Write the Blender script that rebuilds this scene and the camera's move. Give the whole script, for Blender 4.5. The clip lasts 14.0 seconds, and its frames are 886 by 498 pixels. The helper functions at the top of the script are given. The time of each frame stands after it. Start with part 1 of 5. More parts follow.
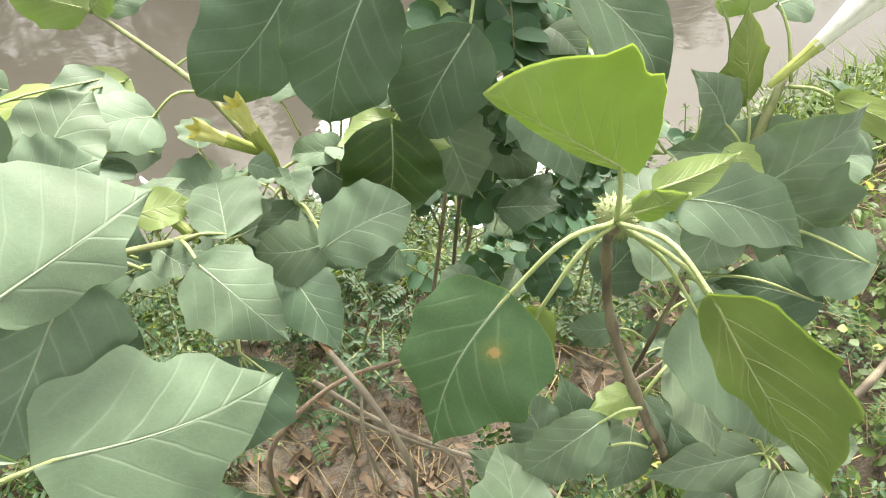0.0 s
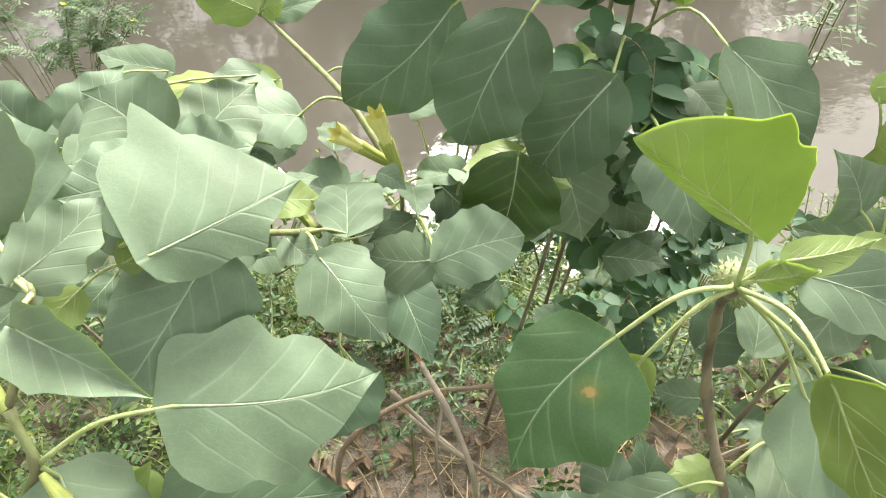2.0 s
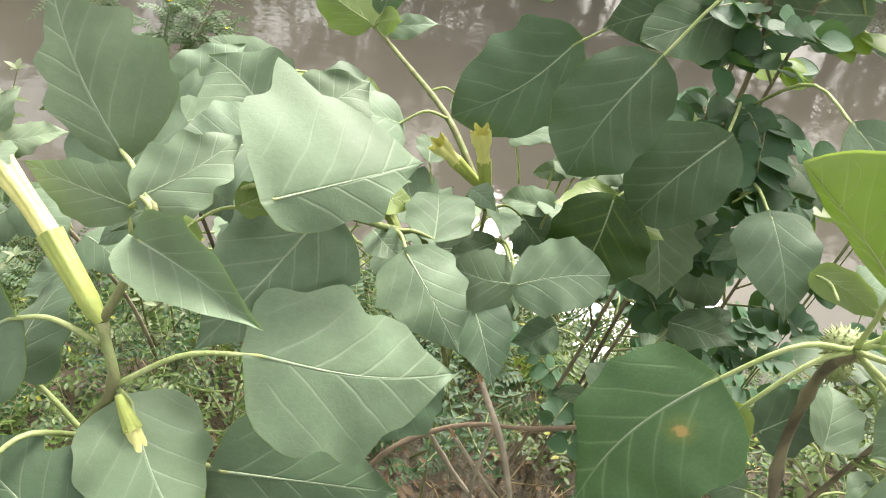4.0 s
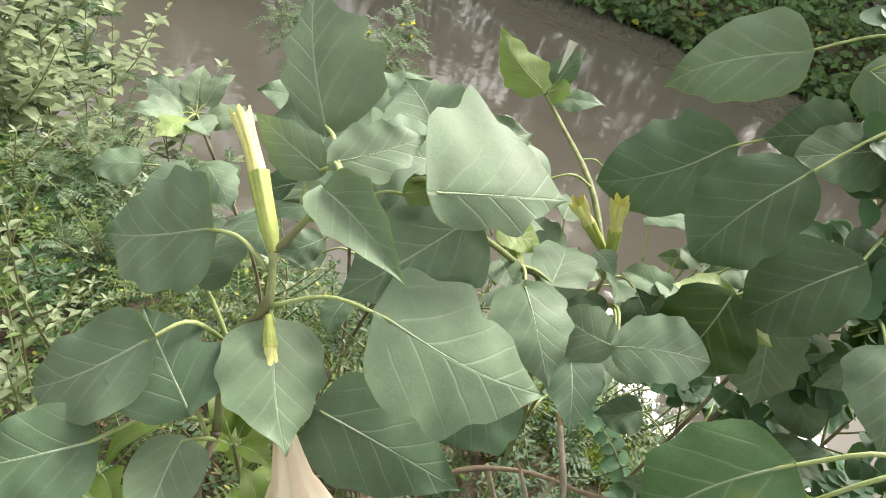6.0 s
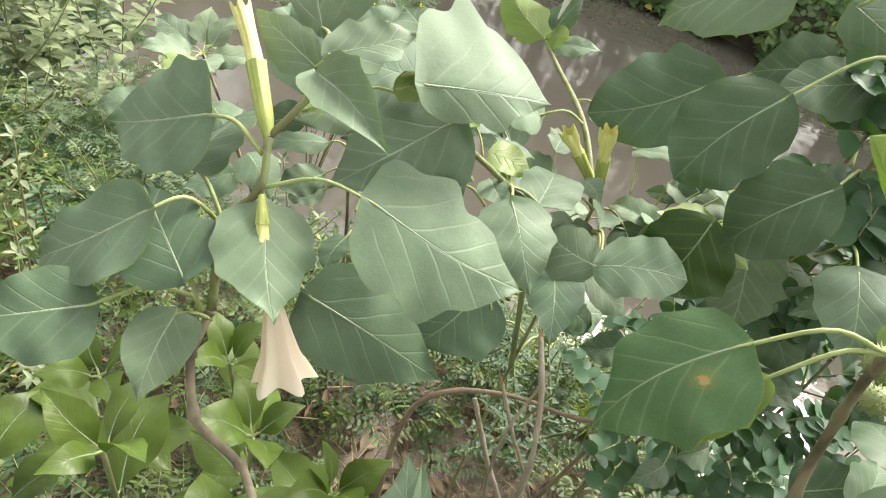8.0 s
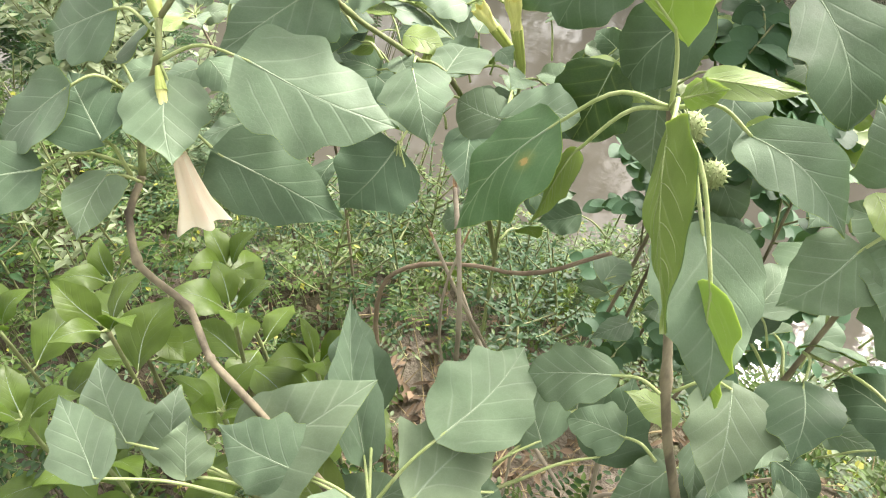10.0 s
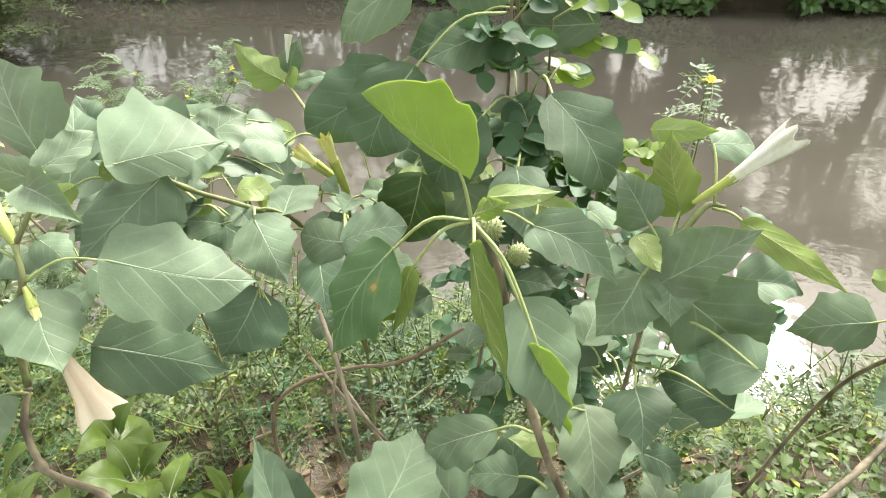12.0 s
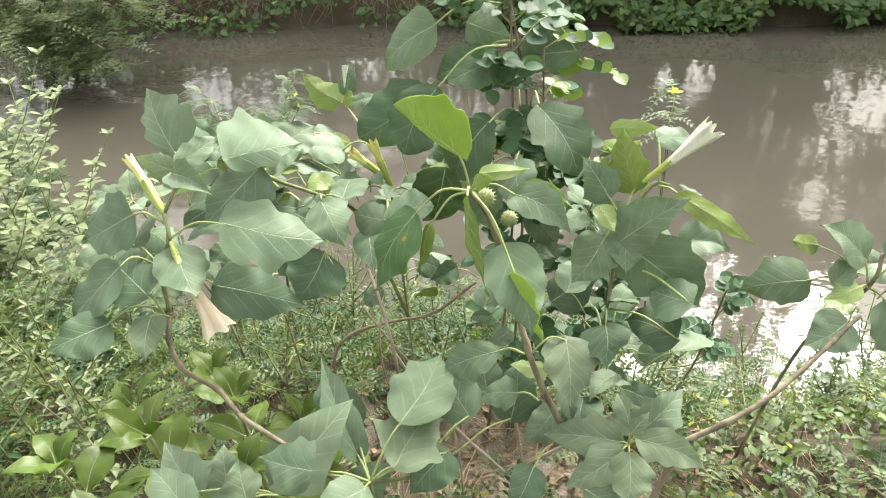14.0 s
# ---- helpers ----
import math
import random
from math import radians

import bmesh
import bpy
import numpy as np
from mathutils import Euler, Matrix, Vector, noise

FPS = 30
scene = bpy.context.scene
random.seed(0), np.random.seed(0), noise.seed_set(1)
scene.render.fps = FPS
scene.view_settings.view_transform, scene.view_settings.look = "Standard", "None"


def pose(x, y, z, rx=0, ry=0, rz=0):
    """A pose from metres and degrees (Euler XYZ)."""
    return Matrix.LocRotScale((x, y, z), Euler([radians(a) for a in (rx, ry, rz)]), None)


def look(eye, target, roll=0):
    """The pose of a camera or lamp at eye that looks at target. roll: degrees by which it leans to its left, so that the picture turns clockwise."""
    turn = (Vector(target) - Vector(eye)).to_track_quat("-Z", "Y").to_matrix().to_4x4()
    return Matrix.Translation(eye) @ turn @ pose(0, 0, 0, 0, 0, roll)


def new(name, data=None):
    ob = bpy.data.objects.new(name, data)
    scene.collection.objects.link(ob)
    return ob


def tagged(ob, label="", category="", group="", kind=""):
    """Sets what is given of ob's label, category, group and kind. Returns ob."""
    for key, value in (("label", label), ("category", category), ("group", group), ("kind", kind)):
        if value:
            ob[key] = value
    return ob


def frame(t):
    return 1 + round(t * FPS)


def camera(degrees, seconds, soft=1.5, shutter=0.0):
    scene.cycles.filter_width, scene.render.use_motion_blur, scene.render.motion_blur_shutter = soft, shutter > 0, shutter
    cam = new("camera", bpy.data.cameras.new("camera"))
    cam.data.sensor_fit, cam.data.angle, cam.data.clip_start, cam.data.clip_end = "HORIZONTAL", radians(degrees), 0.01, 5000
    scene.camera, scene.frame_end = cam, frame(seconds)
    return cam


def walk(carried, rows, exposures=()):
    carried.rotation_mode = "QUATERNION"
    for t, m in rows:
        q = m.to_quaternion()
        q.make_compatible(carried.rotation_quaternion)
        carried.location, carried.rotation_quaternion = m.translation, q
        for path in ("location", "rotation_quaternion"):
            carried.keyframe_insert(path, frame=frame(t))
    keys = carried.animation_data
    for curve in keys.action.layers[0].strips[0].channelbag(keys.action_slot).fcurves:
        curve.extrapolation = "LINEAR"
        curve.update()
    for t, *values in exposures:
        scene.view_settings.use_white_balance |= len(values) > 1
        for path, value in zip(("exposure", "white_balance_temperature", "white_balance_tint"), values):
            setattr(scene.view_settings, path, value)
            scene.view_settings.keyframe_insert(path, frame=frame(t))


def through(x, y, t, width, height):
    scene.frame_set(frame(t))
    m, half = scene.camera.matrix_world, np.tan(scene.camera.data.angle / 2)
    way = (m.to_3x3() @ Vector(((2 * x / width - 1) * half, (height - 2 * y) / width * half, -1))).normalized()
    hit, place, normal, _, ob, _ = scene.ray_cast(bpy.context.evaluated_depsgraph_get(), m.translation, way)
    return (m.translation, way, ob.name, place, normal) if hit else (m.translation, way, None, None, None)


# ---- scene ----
# ---- camera ----
cam = camera(66.8, 14.0, soft=1.15)
PATH = [
    (0, (-0.0240, -0.3604, 1.1344), (0.2277, 0.2262, 0.3646), 1.15),
    (0.5, (-0.0375, -0.3671, 1.1378), (0.1970, 0.2343, 0.3740), 3.19),
    (1, (-0.0411, -0.3647, 1.1298), (0.1527, 0.2598, 0.3732), 2.28),
    (1.5, (-0.0449, -0.3714, 1.1409), (0.1142, 0.2748, 0.3945), 2.25),
    (2, (-0.0458, -0.3696, 1.1408), (0.0939, 0.2898, 0.4021), 2.96),
    (2.5, (-0.0591, -0.3759, 1.1276), (0.0857, 0.2983, 0.4034), 6.33),
    (5, (-0.1020, -0.4172, 1.1046), (-0.0574, 0.3678, 0.4867), 15.44),
    (5.5, (-0.0942, -0.4451, 1.1089), (-0.1418, 0.3561, 0.5125), 15.43),
    (6, (-0.1019, -0.4533, 1.1070), (-0.1739, 0.3244, 0.4824), 18.78),
    (6.5, (-0.1084, -0.4684, 1.0864), (-0.1424, 0.3168, 0.4681), 21.38),
    (7, (-0.1054, -0.4662, 1.0826), (-0.1328, 0.3073, 0.4495), 22.14),
    (9.5, (0.0822, -0.5657, 1.0719), (-0.1182, 0.1680, 0.4227), 12.58),
    (10, (0.1345, -0.5645, 1.0714), (-0.0594, 0.1375, 0.3861), 7.28),
    (10.5, (0.1564, -0.5674, 1.0788), (-0.0284, 0.1511, 0.4083), 5.02),
    (11, (0.1961, -0.5651, 1.1414), (0.0385, 0.1706, 0.4827), 3.88),
    (11.5, (0.1603, -0.6018, 1.1571), (0.0919, 0.1717, 0.5269), 2.14),
    (12, (0.1379, -0.6172, 1.1662), (0.1351, 0.1855, 0.5699), 1.31),
    (12.5, (0.1148, -0.7061, 1.1967), (0.1570, 0.1175, 0.6311), -1.60),
    (13, (0.1360, -0.7378, 1.2100), (0.1407, 0.0697, 0.6201), -2.38),
    (13.5, (0.1629, -0.7920, 1.2298), (0.0995, 0.0347, 0.6708), -4.18),
    (14, (0.1937, -0.8507, 1.2541), (0.1096, -0.0330, 0.6845), -2.43),
]
walk(cam, [(t, look(eye, target, roll)) for t, eye, target, roll in PATH],
     [(0, 1.22, 6500, 12), (1.0, 1.30, 6500, 12), (2.5, 1.17, 6500, 12), (5.0, 0.93, 6500, 12), (6.0, 0.83, 6500, 12), (7.0, 0.91, 6500, 12), (9.5, 1.21, 6500, 12), (10.5, 1.33, 6500, 12), (11.0, 1.30, 6500, 12), (12.0, 1.23, 6500, 10.5), (14.0, 1.18, 6500, 10.5)])

# ---- world and sun: a bright overcast sky ----
world = bpy.data.worlds.new("overcast_sky")
scene.world = world
world.use_nodes = True
wn, wl = world.node_tree.nodes, world.node_tree.links
sky = wn.new("ShaderNodeTexSky")
sky.sky_type, sky.sun_disc = "NISHITA", False
sky.sun_elevation, sky.sun_rotation = radians(44), radians(24)
sky.air_density, sky.dust_density, sky.ozone_density = 1.0, 4.0, 1.0
haze = wn.new("ShaderNodeMixRGB")
haze.inputs[0].default_value = 0.6
haze.inputs[2].default_value = (13.3, 13.1, 11.6, 1)
wl.new(sky.outputs[0], haze.inputs[1])
wl.new(haze.outputs[0], wn["Background"].inputs[0])
wn["Background"].inputs[1].default_value = 0.112
sun = new("sun", bpy.data.lights.new("sun", "SUN"))
sun.data.energy, sun.data.angle, sun.data.color = 5.0, radians(23), (1.0, 0.955, 0.87)
sun.matrix_world = look((0.293, 0.657, 0.695), (0, 0, 0))
rng = random.Random(7)


# ---- materials ----
class Mat:
    """A small builder for node materials."""

    def __init__(self, name):
        self.m = bpy.data.materials.new(name)
        self.m.use_nodes = True
        self.t = self.m.node_tree
        self.b = self.t.nodes["Principled BSDF"]
        self.out = self.t.nodes["Material Output"]

    def n(self, kind, **kw):
        node = self.t.nodes.new("ShaderNode" + kind)
        for k, v in kw.items():
            node.inputs[k].default_value = v
        return node

    def math(self, op, a, b=0.0, c=0.0, clamp=False):
        node = self.t.nodes.new("ShaderNodeMath")
        node.operation, node.use_clamp = op, clamp
        for i, v in enumerate((a, b, c)):
            if hasattr(v, "is_output"):
                self.t.links.new(v, node.inputs[i])
            else:
                node.inputs[i].default_value = v
        return node.outputs[0]

    def mix(self, f, a, b, blend="MIX"):
        node = self.t.nodes.new("ShaderNodeMixRGB")
        node.blend_type = blend
        for i, v in enumerate((f, a, b)):
            if hasattr(v, "is_output"):
                self.t.links.new(v, node.inputs[i])
            elif i == 0:
                node.inputs[0].default_value = v
            else:
                node.inputs[i].default_value = (*v, 1)
        return node.outputs[0]

    def noise(self, scale, detail=3.0, coord=None, rough=0.55):
        node = self.n("TexNoise", Scale=scale, Detail=detail, Roughness=rough)
        if coord is not None:
            self.t.links.new(coord, node.inputs["Vector"])
        return node.outputs["Fac"]

    def coord(self, what="Object"):
        return self.t.nodes.new("ShaderNodeTexCoord").outputs[what]

    def place(self):
        return self.t.nodes.new("ShaderNodeNewGeometry").outputs["Position"]

    def island(self):
        return self.t.nodes.new("ShaderNodeNewGeometry").outputs["Random Per Island"]

    def chance(self):
        return self.t.nodes.new("ShaderNodeObjectInfo").outputs["Random"]

    def ramp(self, fac, lo, hi):
        node = self.t.nodes.new("ShaderNodeMapRange")
        node.interpolation_type = "SMOOTHSTEP"
        self.t.links.new(fac, node.inputs[0])
        node.inputs[1].default_value, node.inputs[2].default_value = lo, hi
        return node.outputs[0]

    def bump(self, height, strength, dist=0.002):
        node = self.n("Bump", Strength=strength, Distance=dist)
        self.t.links.new(height, node.inputs["Height"])
        self.t.links.new(node.outputs[0], self.b.inputs["Normal"])
        return node.outputs[0]

    def done(self, colour, rough=0.6, spec=0.5, through=None, amount=0.0):
        """Links the colour; through is the colour of light that passes a thin sheet."""
        if hasattr(colour, "is_output"):
            self.t.links.new(colour, self.b.inputs["Base Color"])
        else:
            self.b.inputs["Base Color"].default_value = (*colour, 1)
        if hasattr(rough, "is_output"):
            self.t.links.new(rough, self.b.inputs["Roughness"])
        else:
            self.b.inputs["Roughness"].default_value = rough
        self.b.inputs["Specular IOR Level"].default_value = spec
        if amount > 0:
            tr = self.t.nodes.new("ShaderNodeBsdfTranslucent")
            if hasattr(through, "is_output"):
                self.t.links.new(through, tr.inputs[0])
            else:
                tr.inputs[0].default_value = (*through, 1)
            mx = self.n("MixShader", Fac=amount)
            self.t.links.new(self.b.outputs[0], mx.inputs[1])
            self.t.links.new(tr.outputs[0], mx.inputs[2])
            self.t.links.new(mx.outputs[0], self.out.inputs[0])
        return self.m


def veined_leaf(name, base, vein, through, amount, rough, spec, vary=0.25, spots=0.0, bloom=0.0, ribs=4.8):
    """A broad leaf: pale midrib and side veins along the blade's UV, fine net of veins, mottling."""
    k = Mat(name)
    uv = k.coord("UV")
    sep = k.n("SeparateXYZ")
    k.t.links.new(uv, sep.inputs[0])
    u = sep.outputs[0]
    side = k.math("SUBTRACT", sep.outputs[1], 0.5)
    a = k.math("ABSOLUTE", side)
    # midrib
    wide = k.math("MULTIPLY_ADD", u, -0.012, 0.02)
    mid = k.math("SUBTRACT", 1.0, k.math("DIVIDE", a, wide), clamp=True)
    # side veins, alternate on the two halves
    alt = k.math("MULTIPLY", k.math("GREATER_THAN", side, 0.0), 0.45)
    drift = k.math("MULTIPLY", k.math("SUBTRACT", k.noise(22.0, 2.0, k.coord("Object")), 0.5), 0.10)
    lag = k.math("ADD", drift, k.math("MULTIPLY", k.math("POWER", a, 0.85), 0.80))
    s = k.math("MULTIPLY_ADD", k.math("SUBTRACT", u, lag), ribs, alt)
    tri = k.math("ABSOLUTE", k.math("SUBTRACT", k.math("FRACT", s), 0.5))
    core = k.math("SUBTRACT", 1.0, k.math("DIVIDE", tri, k.math("MULTIPLY_ADD", a, -0.09, 0.085)), clamp=True)
    soft = k.math("SUBTRACT", 1.0, k.math("DIVIDE", tri, 0.24), clamp=True)
    line = k.math("MULTIPLY_ADD", soft, 0.22, k.math("MULTIPLY", core, 0.78))
    inside = k.math("MULTIPLY", k.ramp(u, 0.03, 0.10), k.math("SUBTRACT", 1.0, k.ramp(u, 0.86, 0.98)))
    fade = k.math("MULTIPLY", k.math("MULTIPLY", line, inside), k.math("MULTIPLY_ADD", a, -1.7, 1.0, clamp=True))
    veins = k.math("MAXIMUM", mid, k.math("MULTIPLY", fade, 0.75))
    # net of fine veins
    vor = k.n("TexVoronoi", Scale=30.0)
    vor.feature = "DISTANCE_TO_EDGE"
    k.t.links.new(uv, vor.inputs["Vector"])
    net = k.math("SUBTRACT", 1.0, k.math("MULTIPLY", vor.outputs["Distance"], 12.0), clamp=True)
    obj = k.coord("Object")
    blotch = k.noise(35.0, 3.0, obj)
    fine = k.noise(320.0, 2.0, obj)
    dark = tuple(c * (1 - vary) for c in base)
    light = tuple(min(1, c * (1 + vary)) for c in base)
    col = k.mix(k.ramp(blotch, 0.32, 0.7), dark, light)
    col = k.mix(k.math("MULTIPLY", k.chance(), 0.24), col, tuple(c * f for c, f in zip(base, (1.5, 1.25, 0.75))))
    tone = k.math("FRACT", k.math("MULTIPLY", k.chance(), 7.13))
    col = k.mix(k.math("MULTIPLY", tone, 0.40), col, tuple(c * 0.66 for c in base))
    col = k.mix(k.math("MULTIPLY", k.math("FRACT", k.math("MULTIPLY", k.chance(), 23.7)), 0.30), col, tuple(min(1, c * 1.5) for c in base))
    wash = k.ramp(k.noise(14.0, 2.0, obj), 0.45, 0.75)
    col = k.mix(k.math("MULTIPLY", wash, 0.30), col, tuple(min(1, c * 1.45) for c in base))
    col = k.mix(k.math("MULTIPLY", net, 0.09), col, vein)
    col = k.mix(k.math("MULTIPLY", fine, 0.28), col, dark)
    col = k.mix(k.math("MULTIPLY", veins, 0.46), col, vein)
    if spots:
        du, dv = k.math("SUBTRACT", u, 0.23), k.math("MULTIPLY", k.math("SUBTRACT", side, 0.16), 0.8)
        away = k.math("SQRT", k.math("ADD", k.math("MULTIPLY", du, du), k.math("MULTIPLY", dv, dv)))
        away = k.math("ADD", away, k.math("MULTIPLY", k.math("SUBTRACT", k.noise(120.0, 4.0, obj, 0.7), 0.5), 0.10))
        sp = k.math("SUBTRACT", 1.0, k.ramp(away, 0.018, 0.042))
        halo = k.math("SUBTRACT", 1.0, k.ramp(away, 0.03, 0.11))
        col = k.mix(k.math("MULTIPLY", halo, 0.25), col, (0.36, 0.36, 0.08))
        col = k.mix(k.math("MULTIPLY", sp, spots), col, (0.50, 0.34, 0.13))
    h = k.math("ADD", k.math("MULTIPLY", veins, -0.30), k.math("MULTIPLY_ADD", blotch, 0.6, k.math("MULTIPLY", net, -0.025)))
    k.bump(h, 0.5, 0.0025)
    k.b.inputs["Sheen Weight"].default_value = bloom
    r = k.math("MULTIPLY_ADD", blotch, 0.22, rough - 0.1)
    thru = k.mix(k.math("MULTIPLY", veins, 0.5), through, vein)
    return k.done(col, r, spec, thru, amount)


def plain_leaf(name, base, through, amount=0.3, rough=0.45, spec=0.5, vary=0.35, per_island=True, yellow=0.0):
    """A small leaf whose colour changes from leaf to leaf."""
    k = Mat(name)
    r = k.island() if per_island else k.chance()
    dark, light = tuple(c * (1 - vary) for c in base), tuple(min(1, c * (1 + vary)) for c in base)
    col = k.mix(r, dark, light)
    col = k.mix(k.math("MULTIPLY", k.noise(90.0, 3.0, k.place()), 0.3), col, tuple(c * 0.6 for c in base))
    if yellow:
        col = k.mix(k.math("MULTIPLY", k.math("GREATER_THAN", r, 1 - yellow), 0.8), col, (0.42, 0.40, 0.05))
    k.bump(k.noise(160.0, 2.0, k.place()), 0.25, 0.002)
    return k.done(col, rough, spec, through, amount)


def bark(name, base, other, scale=60.0, rough=0.75):
    k = Mat(name)
    c = k.coord("Object")
    stretch = k.n("Mapping")
    stretch.inputs["Scale"].default_value = (1, 1, 0.25)
    k.t.links.new(c, stretch.inputs[0])
    a, b = k.noise(scale, 4.0, stretch.outputs[0]), k.noise(scale * 6, 3.0, stretch.outputs[0])
    col = k.mix(k.ramp(a, 0.35, 0.65), base, other)
    col = k.mix(k.math("MULTIPLY", b, 0.35), col, tuple(v * 0.45 for v in base))
    k.bump(k.math("ADD", a, k.math("MULTIPLY", b, 0.5)), 0.5, 0.003)
    return k.done(col, rough, 0.3)


TOP = veined_leaf("thorn_apple_leaf_top", (0.148, 0.220, 0.138), (0.38, 0.47, 0.33), (0.14, 0.27, 0.04), 0.18, 0.58, 0.45, bloom=0.10)
# paler top for young leaves; also puts skylight into other leaves' colour
PALETOP = veined_leaf("young_lit_leaf_top", (0.185, 0.256, 0.166), (0.44, 0.52, 0.38), (0.20, 0.33, 0.06), 0.22, 0.56, 0.45, bloom=0.12)
UNDER = veined_leaf("thorn_apple_leaf_underside", (0.27, 0.36, 0.11), (0.52, 0.58, 0.28), (0.36, 0.50, 0.04), 0.32, 0.6, 0.3)
DARKTOP = veined_leaf("dark_leaf_top", (0.090, 0.150, 0.086), (0.27, 0.36, 0.23), (0.08, 0.19, 0.03), 0.16, 0.54, 0.45, bloom=0.05)
SPOTTOP = veined_leaf("spotted_leaf_top", (0.082, 0.158, 0.070), (0.34, 0.45, 0.24), (0.12, 0.26, 0.04), 0.20, 0.58, 0.40, spots=0.9)
# darkest copy of the leaf top, with the leaf's shade in its colour
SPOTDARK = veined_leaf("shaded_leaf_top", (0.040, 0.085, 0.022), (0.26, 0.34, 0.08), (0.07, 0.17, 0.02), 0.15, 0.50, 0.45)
# brighter yellow-green: light coming through the blade is partly in the colour
LIMETOP = veined_leaf("young_backlit_leaf", (0.275, 0.375, 0.13), (0.50, 0.58, 0.28), (0.38, 0.52, 0.07), 0.42, 0.42, 0.7)
VEIN = bark("pale_vein", (0.33, 0.42, 0.28), (0.40, 0.48, 0.33), 120.0, 0.5)
PETIOLE = bark("pale_petiole", (0.36, 0.44, 0.17), (0.46, 0.52, 0.25), 80.0, 0.5)
GREENSTEM = bark("green_stem", (0.26, 0.31, 0.13), (0.20, 0.19, 0.10), 70.0, 0.55)
PURPLESTEM = bark("purple_brown_stem", (0.14, 0.115, 0.085), (0.34, 0.29, 0.20), 45.0, 0.6)
WOOD = bark("dry_wood", (0.42, 0.36, 0.28), (0.28, 0.235, 0.185), 50.0, 0.8)
DEADWOOD = bark("dead_vine", (0.24, 0.175, 0.13), (0.33, 0.25, 0.18), 60.0, 0.85)
CUTWOOD = bark("cut_wood", (0.55, 0.36, 0.22), (0.42, 0.26, 0.15), 200.0, 0.8)
CALYX = bark("calyx_green_yellow", (0.46, 0.52, 0.15), (0.37, 0.45, 0.14), 40.0, 0.5)
YELLOW = bark("withered_yellow_petal", (0.86, 0.84, 0.36), (0.76, 0.74, 0.28), 60.0, 0.6)
CREAM = veined_leaf("withered_white_petal", (0.98, 0.93, 0.82), (0.80, 0.52, 0.36), (1.0, 0.93, 0.80), 0.55, 0.6, 0.3, vary=0.10, ribs=0.0)
WHITE = bark("white_petal", (0.82, 0.82, 0.74), (0.74, 0.76, 0.62), 50.0, 0.5)
FRUIT = bark("spiny_fruit", (0.30, 0.38, 0.16), (0.40, 0.44, 0.22), 90.0, 0.6)
SMALLLEAF = plain_leaf("small_round_leaf", (0.070, 0.140, 0.078), (0.14, 0.28, 0.03), 0.25, 0.58, 0.35)
SMALLLIME = plain_leaf("young_small_leaf", (0.17, 0.26, 0.05), (0.36, 0.48, 0.05), 0.4, 0.45)
COVER = plain_leaf("ground_cover_leaf", (0.072, 0.122, 0.024), (0.18, 0.30, 0.02), 0.26, 0.5, vary=0.65, yellow=0.02)
COVERDARK = plain_leaf("feathery_leaf", (0.042, 0.098, 0.036), (0.09, 0.21, 0.02), 0.26, 0.55)
GRASS = plain_leaf("grass_blade", (0.19, 0.28, 0.07), (0.3, 0.42, 0.05), 0.3, 0.5, yellow=0.03)
DRYGRASS = plain_leaf("dry_stalk", (0.45, 0.36, 0.21), (0.3, 0.25, 0.1), 0.1, 0.75, 0.2)
WEED = veined_leaf("weed_leaf_top", (0.115, 0.182, 0.032), (0.20, 0.29, 0.075), (0.30, 0.45, 0.03), 0.30, 0.42, 0.5, vary=0.4, ribs=7.0)
BUSH = plain_leaf("bush_leaf", (0.225, 0.275, 0.15), (0.26, 0.34, 0.08), 0.22, 0.5)
FARLEAF = plain_leaf("far_bank_leaf", (0.075, 0.145, 0.045), (0.14, 0.28, 0.02), 0.3, 0.5, vary=0.5)
FEATHER = plain_leaf("grey_feathery_leaf", (0.11, 0.17, 0.09), (0.16, 0.28, 0.06), 0.3, 0.55)
TREELEAF = plain_leaf("tree_leaf", (0.05, 0.09, 0.03), (0.10, 0.18, 0.02), 0.2, 0.5)
LITTER = plain_leaf("dry_leaf_litter", (0.215, 0.155, 0.105), (0.22, 0.14, 0.06), 0.1, 0.8, 0.2, vary=0.6)
FLOWERYELLOW = plain_leaf("yellow_flower", (0.75, 0.68, 0.06), (0.8, 0.7, 0.05), 0.3, 0.5)
TRUNK = bark("tree_bark", (0.16, 0.12, 0.09), (0.22, 0.18, 0.14), 12.0, 0.9)


